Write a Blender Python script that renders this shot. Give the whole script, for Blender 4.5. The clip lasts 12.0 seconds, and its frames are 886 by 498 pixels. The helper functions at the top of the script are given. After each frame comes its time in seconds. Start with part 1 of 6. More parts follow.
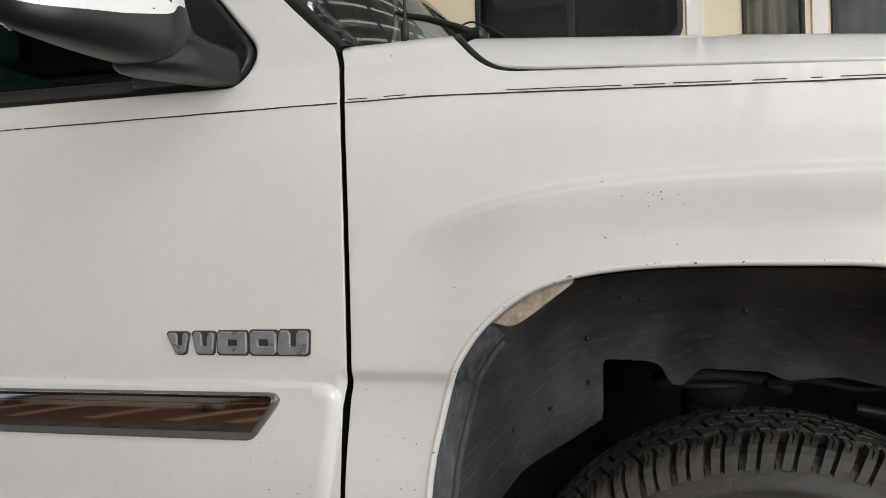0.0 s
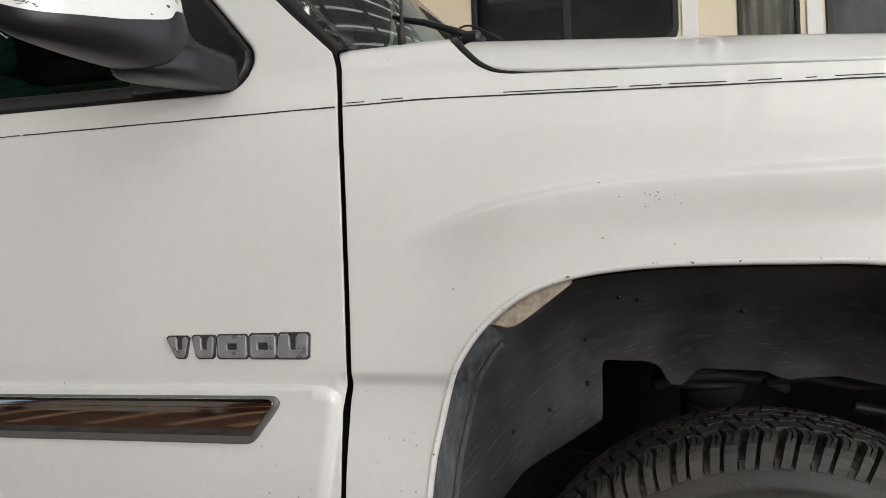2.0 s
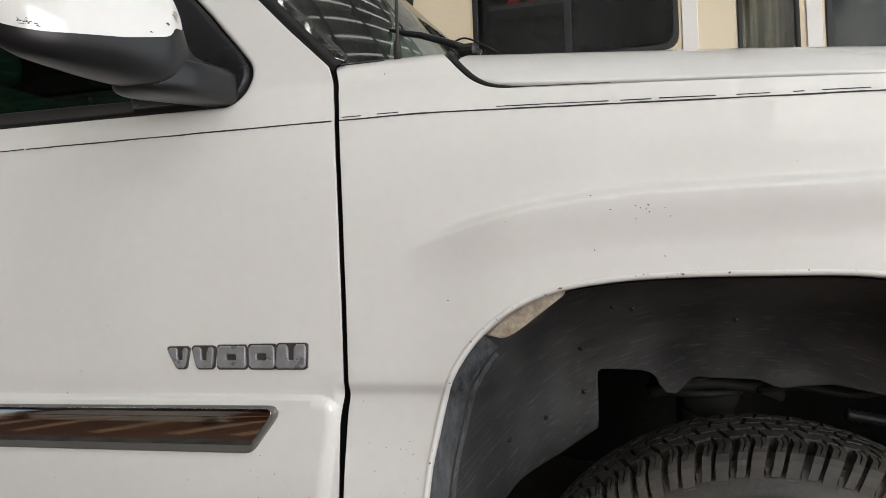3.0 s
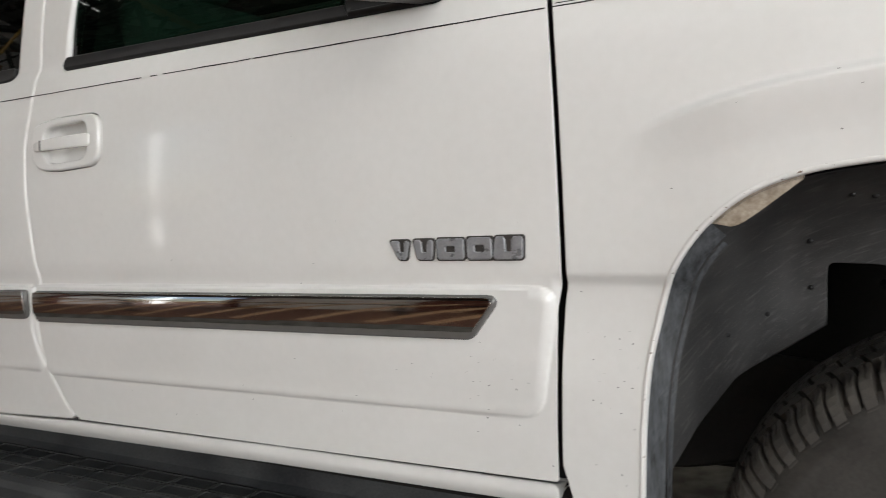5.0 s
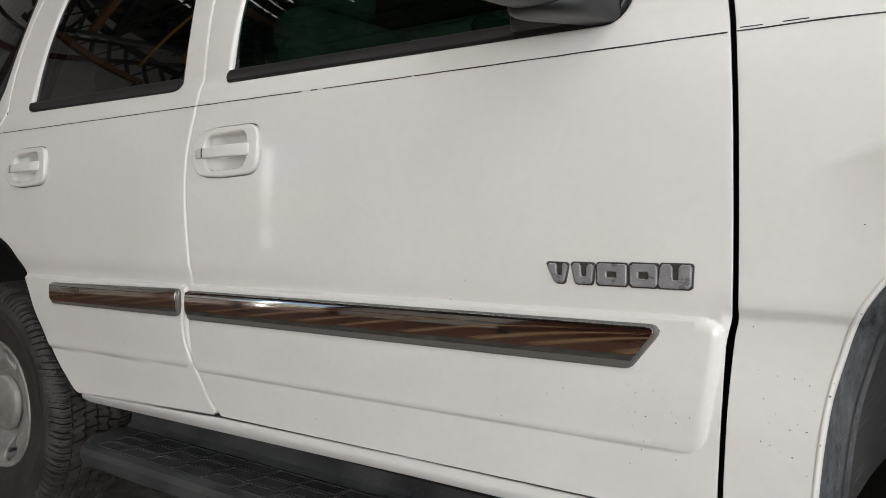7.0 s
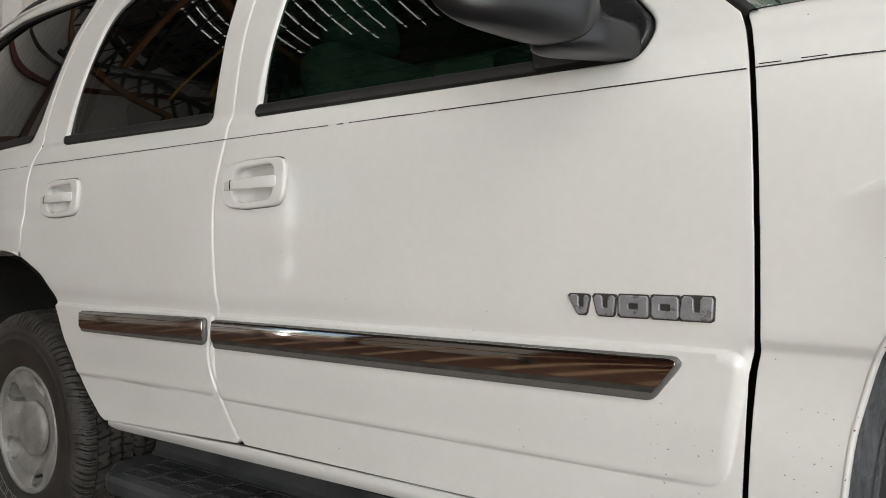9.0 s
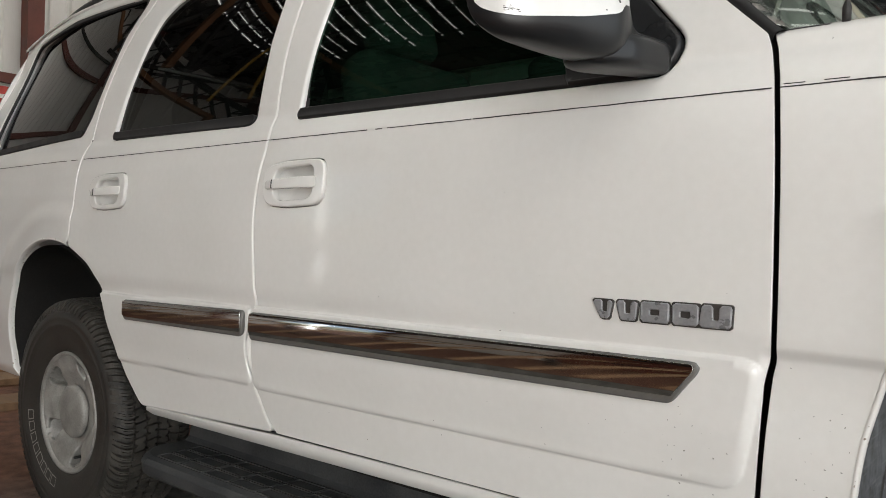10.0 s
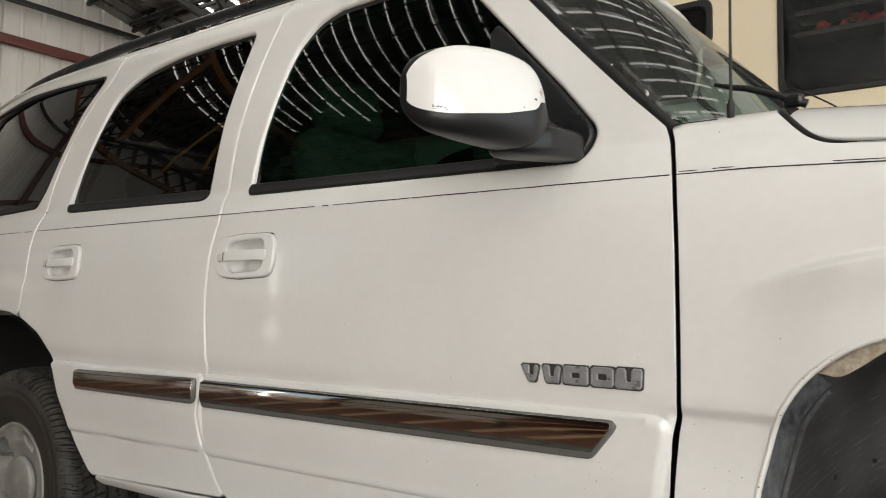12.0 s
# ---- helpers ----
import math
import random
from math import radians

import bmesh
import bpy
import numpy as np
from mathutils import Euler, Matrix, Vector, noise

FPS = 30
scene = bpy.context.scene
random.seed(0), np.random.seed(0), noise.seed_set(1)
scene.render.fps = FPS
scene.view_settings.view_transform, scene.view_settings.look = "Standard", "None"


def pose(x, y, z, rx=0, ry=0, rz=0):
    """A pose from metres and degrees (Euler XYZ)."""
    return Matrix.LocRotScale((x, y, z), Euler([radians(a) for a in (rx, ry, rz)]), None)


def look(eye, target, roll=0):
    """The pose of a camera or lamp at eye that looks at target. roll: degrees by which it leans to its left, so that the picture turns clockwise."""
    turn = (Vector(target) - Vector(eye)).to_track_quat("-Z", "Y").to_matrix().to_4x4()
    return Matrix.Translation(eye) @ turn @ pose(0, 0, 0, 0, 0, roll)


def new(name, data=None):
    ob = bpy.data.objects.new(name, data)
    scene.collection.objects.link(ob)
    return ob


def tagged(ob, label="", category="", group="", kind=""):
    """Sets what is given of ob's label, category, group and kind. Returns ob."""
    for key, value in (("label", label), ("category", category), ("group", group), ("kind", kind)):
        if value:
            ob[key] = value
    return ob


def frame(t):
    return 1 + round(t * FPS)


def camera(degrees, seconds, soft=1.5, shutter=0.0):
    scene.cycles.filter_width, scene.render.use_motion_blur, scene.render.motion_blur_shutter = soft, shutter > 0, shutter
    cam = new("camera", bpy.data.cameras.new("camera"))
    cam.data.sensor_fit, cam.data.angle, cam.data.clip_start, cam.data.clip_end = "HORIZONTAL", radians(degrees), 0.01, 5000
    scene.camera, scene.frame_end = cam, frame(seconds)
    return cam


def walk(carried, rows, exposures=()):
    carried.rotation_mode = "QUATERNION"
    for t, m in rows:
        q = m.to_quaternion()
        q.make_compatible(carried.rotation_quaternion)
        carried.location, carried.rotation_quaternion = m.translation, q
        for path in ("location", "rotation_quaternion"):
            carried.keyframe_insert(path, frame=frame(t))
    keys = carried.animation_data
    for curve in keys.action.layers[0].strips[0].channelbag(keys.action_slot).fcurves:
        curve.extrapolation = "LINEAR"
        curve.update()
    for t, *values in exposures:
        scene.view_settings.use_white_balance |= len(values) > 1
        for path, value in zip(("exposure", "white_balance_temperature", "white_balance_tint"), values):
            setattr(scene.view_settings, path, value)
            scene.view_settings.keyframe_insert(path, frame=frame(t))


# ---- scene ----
cam = camera(60.7, 12.0, 0.7, 0.25)
PATH = [
    (0, (0.416, -0.995, 1.017), (-0.112, 0.933, 1.054), -1.2),
    (0.5, (0.414, -0.999, 1.014), (-0.108, 0.931, 1.054), -1.3),
    (1, (0.421, -1.0, 1.018), (-0.1, 0.931, 1.057), -1.4),
    (1.5, (0.417, -0.999, 1.015), (-0.099, 0.933, 1.058), -1.5),
    (2, (0.417, -0.999, 1.014), (-0.107, 0.931, 1.062), -1.7),
    (2.5, (0.416, -1.002, 1.015), (-0.109, 0.927, 1.076), -1.9),
    (2.7, (0.429, -1.013, 1.024), (-0.101, 0.914, 1.088), -1.9),
    (4.3, (0.442, -0.998, 0.999), (-0.123, 0.92, 0.957), -2.0),
    (4.5, (0.394, -1.02, 0.972), (-0.252, 0.872, 0.907), -2.2),
    (5, (0.372, -1.038, 0.997), (-0.582, 0.712, 0.844), -3.1),
    (5.5, (0.333, -1.05, 1.011), (-0.775, 0.605, 0.821), -3.6),
    (6, (0.317, -1.076, 1.011), (-0.839, 0.547, 0.845), -2.6),
    (6.5, (0.279, -1.096, 1.011), (-0.884, 0.525, 0.881), -1.2),
    (7, (0.281, -1.088, 1.01), (-0.88, 0.537, 0.902), -0.6),
    (9, (0.29, -1.105, 1.012), (-0.917, 0.489, 0.985), -0.4),
    (9.5, (0.298, -1.128, 1.016), (-0.963, 0.425, 0.997), -0.7),
    (10, (0.323, -1.157, 1.01), (-0.943, 0.392, 0.992), 1.5),
    (10.5, (0.344, -1.187, 1.016), (-0.883, 0.392, 1.029), 2.5),
    (11, (0.338, -1.203, 1.012), (-0.889, 0.375, 1.07), 3.5),
    (11.5, (0.37, -1.224, 1.019), (-0.867, 0.344, 1.115), 2.1),
    (12, (0.42, -1.23, 1.035), (-0.753, 0.385, 1.171), 0.7),
]
walk(cam, [(t, look(eye, target, roll)) for t, eye, target, roll in PATH], [(0, -0.04, 6450, 9), (2.7, -0.04, 6450, 9), (5, 0.08, 6400, 8.5), (9.5, 0.11, 6480, 8), (12, 0.09, 6750, 7.5)])

# ---- light ----
world = bpy.data.worlds.new("sky")
scene.world = world
world.use_nodes = True
wn, wl = world.node_tree.nodes, world.node_tree.links
sky = wn.new("ShaderNodeTexSky")
sky.sky_type, sky.sun_disc = "NISHITA", False
sky.sun_elevation, sky.sun_rotation = radians(52), radians(200)
wl.new(sky.outputs[0], wn["Background"].inputs[0])
wn["Background"].inputs[1].default_value = 0.10

sun = new("sun", bpy.data.lights.new("sun", "SUN"))
sun.data.energy, sun.data.angle, sun.data.color = 3.0, radians(0.5), (1.0, 0.95, 0.88)
sun.matrix_basis = look((0, 0, 0), (-0.2, 0.6, -1.0))


def opening_light(name, eye, target, wide, high, power, tone):
    """An area lamp: the sky's light in the shed's open bays, and one added streak lamp."""
    lamp = new(name, bpy.data.lights.new(name, "AREA"))
    lamp.data.shape, lamp.data.size, lamp.data.size_y = "RECTANGLE", wide, high
    lamp.data.energy, lamp.data.color = power, tone
    lamp.matrix_basis = look(eye, target)
    return lamp


opening_light("front_bay_light", (8.9, -1.0, 2.85), (0.0, -1.0, 2.65), 12.0, 5.3, 350.0, (0.985, 0.985, 0.99))
opening_light("side_bay_light", (6.1, -7.9, 2.05), (6.1, 0.0, 2.05), 5.6, 3.8, 640.0, (1.0, 0.985, 0.965))
# added narrow lamp that mirrors as a bright streak on the door paint
opening_light("door_streak_light", (-9.95, -7.9, 1.7), (-9.95, 0.0, 1.7), 0.16, 3.0, 9.0, (1.0, 0.985, 0.965))

# ---- materials ----


def material(name):
    m = bpy.data.materials.new(name)
    m.use_nodes = True
    return m, m.node_tree.nodes, m.node_tree.links, m.node_tree.nodes["Principled BSDF"]


def surface(name, low, high, rough=(0.5, 0.6), metal=0.0, scale=8.0, fine=120.0, bump=0.05, coat=0.0, stretch=(1, 1, 1), specks=None, spec=0.5):
    """A surface whose colour wanders between low and high at two scales, with fine relief."""
    m, n, l, p = material(name)
    co, mp = n.new("ShaderNodeTexCoord"), n.new("ShaderNodeMapping")
    mp.inputs["Scale"].default_value = stretch
    l.new(co.outputs["Object"], mp.inputs[0])
    big, small = n.new("ShaderNodeTexNoise"), n.new("ShaderNodeTexNoise")
    big.inputs["Scale"].default_value, big.inputs["Detail"].default_value = scale, 6
    small.inputs["Scale"].default_value, small.inputs["Detail"].default_value = fine, 3
    for t in (big, small):
        l.new(mp.outputs[0], t.inputs["Vector"])
    mix = n.new("ShaderNodeMath")
    mix.operation = "MULTIPLY_ADD"
    mix.inputs[1].default_value = 0.3
    l.new(small.outputs[0], mix.inputs[0])
    sc = n.new("ShaderNodeMath")
    sc.operation = "MULTIPLY"
    sc.inputs[1].default_value = 0.7
    l.new(big.outputs[0], sc.inputs[0])
    l.new(sc.outputs[0], mix.inputs[2])
    ramp = n.new("ShaderNodeValToRGB")
    ramp.color_ramp.elements[0].position, ramp.color_ramp.elements[1].position = 0.32, 0.68
    ramp.color_ramp.elements[0].color, ramp.color_ramp.elements[1].color = (*low, 1), (*high, 1)
    l.new(mix.outputs[0], ramp.inputs[0])
    colour = ramp.outputs[0]
    if specks:
        tone, size, cover = specks
        vor = n.new("ShaderNodeTexNoise")
        vor.inputs["Scale"].default_value, vor.inputs["Detail"].default_value = size, 2
        l.new(mp.outputs[0], vor.inputs["Vector"])
        cut = n.new("ShaderNodeValToRGB")
        cut.color_ramp.elements[0].position, cut.color_ramp.elements[1].position = cover, cover + 0.03
        l.new(vor.outputs[0], cut.inputs[0])
        over = n.new("ShaderNodeMix")
        over.data_type = "RGBA"
        l.new(cut.outputs[0], over.inputs[0])
        l.new(colour, over.inputs[6])
        over.inputs[7].default_value = (*tone, 1)
        colour = over.outputs[2]
    l.new(colour, p.inputs["Base Color"])
    rr = n.new("ShaderNodeMapRange")
    rr.inputs[1].default_value, rr.inputs[2].default_value = 0.3, 0.7
    rr.inputs[3].default_value, rr.inputs[4].default_value = rough
    l.new(big.outputs[0], rr.inputs[0])
    l.new(rr.outputs[0], p.inputs["Roughness"])
    p.inputs["Metallic"].default_value = metal
    p.inputs["Coat Weight"].default_value = coat
    p.inputs["Coat Roughness"].default_value = 0.06
    p.inputs["Specular IOR Level"].default_value = spec
    if bump:
        b = n.new("ShaderNodeBump")
        b.inputs["Strength"].default_value, b.inputs["Distance"].default_value = bump, 0.004
        l.new(small.outputs[0], b.inputs["Height"])
        l.new(b.outputs[0], p.inputs["Normal"])
    return m


def scoured(m, centre, tone, amount):
    """Adds fine pale scratches to a surface that run round the wheel, as thrown grit leaves them, and broad bands of dust."""
    n, l = m.node_tree.nodes, m.node_tree.links
    p = n["Principled BSDF"]
    geo, off, sep = n.new("ShaderNodeNewGeometry"), n.new("ShaderNodeVectorMath"), n.new("ShaderNodeSeparateXYZ")
    off.operation = "SUBTRACT"
    off.inputs[1].default_value = centre
    l.new(geo.outputs["Position"], off.inputs[0])
    l.new(off.outputs[0], sep.inputs[0])
    flat, far, turn = n.new("ShaderNodeCombineXYZ"), n.new("ShaderNodeVectorMath"), n.new("ShaderNodeMath")
    far.operation, turn.operation = "LENGTH", "ARCTAN2"
    l.new(sep.outputs[0], flat.inputs[0])
    l.new(sep.outputs[2], flat.inputs[2])
    l.new(flat.outputs[0], far.inputs[0])
    l.new(sep.outputs[2], turn.inputs[0])
    l.new(sep.outputs[0], turn.inputs[1])
    colour = p.inputs["Base Color"].links[0].from_socket
    for across, along, lo, hi, strength in ((260.0, 16.0, 0.56, 0.80, amount), (14.0, 2.2, 0.46, 0.74, amount * 0.7)):
        wide, long, at = n.new("ShaderNodeMath"), n.new("ShaderNodeMath"), n.new("ShaderNodeCombineXYZ")
        for k, src, by in ((wide, far.outputs["Value"], across), (long, turn.outputs[0], along)):
            k.operation = "MULTIPLY"
            l.new(src, k.inputs[0])
            k.inputs[1].default_value = by
        l.new(wide.outputs[0], at.inputs[0])
        l.new(long.outputs[0], at.inputs[1])
        l.new(sep.outputs[1], at.inputs[2])
        t, r, over = n.new("ShaderNodeTexNoise"), n.new("ShaderNodeMapRange"), n.new("ShaderNodeMix")
        t.inputs["Scale"].default_value, t.inputs["Detail"].default_value = 1.0, 4
        l.new(at.outputs[0], t.inputs["Vector"])
        l.new(t.outputs[0], r.inputs[0])
        r.inputs[1].default_value, r.inputs[2].default_value, r.inputs[4].default_value = lo, hi, strength
        over.data_type = "RGBA"
        l.new(r.outputs[0], over.inputs[0])
        l.new(colour, over.inputs[6])
        over.inputs[7].default_value = (*tone, 1)
        colour = over.outputs[2]
    l.new(colour, p.inputs["Base Color"])
    return m


def glass(name, tint, gloss=0.02, dust=0.0):
    """A tinted pane: what lies behind shows through the tint, and the place is mirrored by Fresnel."""
    m, n, l, p = material(name)
    n.remove(p)
    clear, shine, fres, mix = (n.new("ShaderNode" + k) for k in ("BsdfTransparent", "BsdfGlossy", "Fresnel", "MixShader"))
    clear.inputs[0].default_value = (*tint, 1)
    shine.inputs["Roughness"].default_value = gloss
    fres.inputs[0].default_value = 1.52
    l.new(fres.outputs[0], mix.inputs[0])
    l.new(clear.outputs[0], mix.inputs[1])
    l.new(shine.outputs[0], mix.inputs[2])
    top = mix.outputs[0]
    if dust:
        film, over, grain, cover = (n.new("ShaderNode" + k) for k in ("BsdfDiffuse", "MixShader", "TexNoise", "Math"))
        film.inputs[0].default_value = (0.55, 0.55, 0.52, 1)
        grain.inputs["Scale"].default_value, grain.inputs["Detail"].default_value = 6.0, 5
        cover.operation, cover.inputs[1].default_value = "MULTIPLY", 2 * dust
        l.new(grain.outputs[0], cover.inputs[0])
        l.new(cover.outputs[0], over.inputs[0])
        l.new(top, over.inputs[1])
        l.new(film.outputs[0], over.inputs[2])
        top = over.outputs[0]
    l.new(top, n["Material Output"].inputs[0])
    return m


PAINT = surface("white_car_paint", (0.74, 0.735, 0.71), (0.80, 0.795, 0.775), (0.30, 0.40), 0, 3.0, 60.0, 0.0, 0.9)
PAINT_EDGE = surface("white_primer_flange", (0.70, 0.69, 0.66), (0.80, 0.79, 0.77), (0.4, 0.5), 0, 9.0, 200.0, 0.02, 0.3, specks=((0.20, 0.15, 0.11), 130.0, 0.675))
DARK_PLASTIC = surface("dark_textured_plastic", (0.008, 0.0085, 0.0095), (0.016, 0.017, 0.0185), (0.26, 0.34), 0, 10.0, 900.0, 0.04, spec=0.35)
# rubber seals, and the black that stands for shade inside the caravan
RUBBER_AND_SHADE = surface("black_rubber_and_dark_fill", (0.006, 0.006, 0.0065), (0.014, 0.014, 0.015), (0.45, 0.6), 0, 12.0, 400.0, 0.05)
TREAD_RUBBER = surface("worn_dusty_tread_rubber", (0.014, 0.0132, 0.012), (0.070, 0.063, 0.054), (0.5, 0.8), 0, 18.0, 500.0, 0.03)
TYRE_RUBBER = surface("dusty_tyre_rubber", (0.016, 0.0152, 0.014), (0.048, 0.044, 0.038), (0.45, 0.65), 0, 9.0, 160.0, 0.15)
LINER = scoured(surface("dusty_wheel_liner_plastic", (0.026, 0.026, 0.0268), (0.066, 0.065, 0.065), (0.45, 0.75), 0, 7.0, 420.0, 0.06, stretch=(2.2, 1.2, 0.8), specks=((0.12, 0.116, 0.11), 420.0, 0.675)), (0.572, 0.0, 0.395), (0.20, 0.195, 0.187), 0.42)
LINER_EDGE = scoured(surface("scuffed_blue_grey_liner_flange", (0.006, 0.0067, 0.008), (0.085, 0.094, 0.104), (0.45, 0.65), 0, 60.0, 200.0, 0.1, stretch=(2, 2, 0.35)), (0.572, 0.0, 0.395), (0.15, 0.16, 0.165), 0.4)
PRIMER = surface("stained_cream_primer", (0.16, 0.115, 0.075), (0.60, 0.53, 0.43), (0.6, 0.8), 0, 34.0, 200.0, 0.1)
UNDERBODY = surface("dirty_underbody_steel", (0.006, 0.006, 0.006), (0.022, 0.020, 0.018), (0.6, 0.85), 0.2, 8.0, 120.0, 0.2)
CHROME = surface("dark_chrome_strip", (0.42, 0.41, 0.40), (0.50, 0.49, 0.48), (0.04, 0.08), 1.0, 5.0, 60.0, 0.0)
STRIP_GREY = surface("grey_moulding_metal", (0.15, 0.148, 0.143), (0.20, 0.197, 0.19), (0.20, 0.27), 0.35, 3.0, 60.0, 0.0)
SILVER = surface("brushed_silver_badge", (0.24, 0.248, 0.26), (0.36, 0.368, 0.385), (0.25, 0.35), 0.35, 60.0, 300.0, 0.0)
BADGE_DARK = surface("dark_badge_base", (0.03, 0.028, 0.027), (0.06, 0.055, 0.05), (0.4, 0.5), 0, 30.0, 300.0, 0.0)
ALLOY = surface("dusty_cast_alloy", (0.22, 0.215, 0.20), (0.42, 0.41, 0.385), (0.5, 0.65), 0.35, 16.0, 200.0, 0.04)
STRIPE = surface("dark_pinstripe_vinyl", (0.008, 0.008, 0.008), (0.03, 0.028, 0.027), (0.4, 0.6), 0, 40.0, 200.0, 0.0)
BOARD = surface("dusty_running_board_plastic", (0.017, 0.019, 0.022), (0.072, 0.074, 0.074), (0.50, 0.72), 0, 7.0, 180.0, 0.2)
LETTER = surface("raised_white_tyre_marking", (0.20, 0.19, 0.17), (0.40, 0.385, 0.355), (0.6, 0.8), 0, 30.0, 200.0, 0.1)
SEAT = surface("grey_green_seat_cloth", (0.10, 0.115, 0.105), (0.17, 0.185, 0.17), (0.8, 0.95), 0, 20.0, 300.0, 0.2)
CABIN = surface("dark_cabin_trim", (0.035, 0.04, 0.038), (0.07, 0.075, 0.07), (0.6, 0.8), 0, 10.0, 200.0, 0.1)
PANE = glass("green_tinted_window_glass", (0.046, 0.118, 0.076))
PRIVACY = glass("dark_privacy_glass", (0.035, 0.040, 0.038))
SCREEN = glass("green_windscreen_glass", (0.46, 0.60, 0.52), 0.02, 0.025)
RV_GLASS = glass("dark_caravan_window_glass", (0.30, 0.30, 0.30), 0.12)
STEEL_WHITE = surface("white_ribbed_steel_sheet", (0.74, 0.73, 0.69), (0.86, 0.85, 0.81), (0.35, 0.5), 0.0, 1.1, 30.0, 0.05, stretch=(3, 3, 0.25))
ROOF_STEEL = surface("galvanised_roof_sheet", (0.15, 0.15, 0.15), (0.24, 0.24, 0.235), (0.22, 0.34), 0.9, 2.0, 40.0, 0.02)
RED_STEEL = surface("red_oxide_steel", (0.11, 0.035, 0.026), (0.19, 0.062, 0.045), (0.5, 0.7), 0.1, 4.0, 60.0, 0.1)
RUST_STEEL = surface("orange_rusty_steel", (0.22, 0.10, 0.045), (0.36, 0.18, 0.085), (0.6, 0.8), 0.1, 5.0, 60.0, 0.15)
BLACK_STEEL = surface("black_painted_steel", (0.014, 0.013, 0.013), (0.035, 0.032, 0.030), (0.45, 0.6), 0.2, 6.0, 80.0, 0.05)
CREAM = surface("cream_caravan_siding", (0.74, 0.63, 0.45), (0.80, 0.70, 0.52), (0.35, 0.45), 0.0, 1.5, 60.0, 0.0)
TRIM_WHITE = surface("white_corner_trim", (0.74, 0.72, 0.69), (0.82, 0.80, 0.77), (0.35, 0.45), 0, 5.0, 90.0, 0.0)
CURTAIN = surface("pale_green_curtain_cloth", (0.36, 0.36, 0.22), (0.62, 0.60, 0.42), (0.8, 0.9), 0, 12.0, 120.0, 0.1, stretch=(6, 6, 0.6))
TEAL = surface("teal_window_blind", (0.075, 0.115, 0.112), (0.12, 0.165, 0.16), (0.6, 0.8), 0, 5.0, 60.0, 0.05)
WOOD = surface("weathered_brown_planks", (0.15, 0.085, 0.045), (0.30, 0.185, 0.10), (0.6, 0.8), 0, 3.0, 60.0, 0.2, stretch=(0.5, 6, 6))
RED = surface("red_painted_panel", (0.45, 0.045, 0.035), (0.58, 0.075, 0.055), (0.4, 0.5), 0, 8.0, 90.0, 0.0)
WHITE_MARK = surface("white_sign_lettering", (0.75, 0.74, 0.72), (0.82, 0.81, 0.79), (0.5, 0.6), 0, 8.0, 90.0, 0.0)
RIB = surface("worn_grey_tread_rib", (0.018, 0.019, 0.020), (0.060, 0.060, 0.058), (0.65, 0.8), 0, 12.0, 200.0, 0.1, spec=0.3)
YELLOW = surface("yellow_rope_fibre", (0.50, 0.30, 0.05), (0.66, 0.43, 0.10), (0.7, 0.85), 0, 20.0, 300.0, 0.3)


def ground_material():
    """Grey shop concrete that gives way to brown packed dirt behind the car and towards the open side."""
    m, n, l, p = material("concrete_and_packed_dirt")
    co = n.new("ShaderNodeTexCoord")
    sep = n.new("ShaderNodeSeparateXYZ")
    l.new(co.outputs["Object"], sep.inputs[0])
    a, b, c = (n.new("ShaderNodeTexNoise") for _ in range(3))
    for t, s, d in ((a, 0.9, 8), (b, 14.0, 6), (c, 160.0, 3)):
        t.inputs["Scale"].default_value, t.inputs["Detail"].default_value = s, d
        l.new(co.outputs["Object"], t.inputs["Vector"])

    def ramp(src, lo, hi, c0, c1):
        r = n.new("ShaderNodeValToRGB")
        r.color_ramp.elements[0].position, r.color_ramp.elements[1].position = lo, hi
        r.color_ramp.elements[0].color, r.color_ramp.elements[1].color = (*c0, 1), (*c1, 1)
        l.new(src, r.inputs[0])
        return r.outputs[0]

    grey = ramp(b.outputs[0], 0.3, 0.72, (0.075, 0.07, 0.062), (0.20, 0.195, 0.18))
    brown = ramp(b.outputs[0], 0.3, 0.7, (0.095, 0.040, 0.024), (0.23, 0.105, 0.060))

    def math(op, x, y):
        k = n.new("ShaderNodeMath")
        k.operation = op
        for i, v in enumerate((x, y)):
            if isinstance(v, (int, float)):
                k.inputs[i].default_value = v
            else:
                l.new(v, k.inputs[i])
        return k.outputs[0]

    edge = math("MAXIMUM", math("SUBTRACT", -2.75, sep.outputs[0]), math("SUBTRACT", -0.9, sep.outputs[1]))
    fac = n.new("ShaderNodeMapRange")
    fac.inputs[1].default_value, fac.inputs[2].default_value = -0.25, 0.35
    l.new(math("ADD", edge, math("MULTIPLY", math("SUBTRACT", a.outputs[0], 0.5), 0.9)), fac.inputs[0])
    mix = n.new("ShaderNodeMix")
    mix.data_type = "RGBA"
    l.new(fac.outputs[0], mix.inputs[0])
    l.new(grey, mix.inputs[6])
    l.new(brown, mix.inputs[7])
    l.new(mix.outputs[2], p.inputs["Base Color"])
    p.inputs["Roughness"].default_value = 0.85
    bp = n.new("ShaderNodeBump")
    bp.inputs["Strength"].default_value, bp.inputs["Distance"].default_value = 0.4, 0.01
    l.new(c.outputs[0], bp.inputs["Height"])
    l.new(bp.outputs[0], p.inputs["Normal"])
    return m


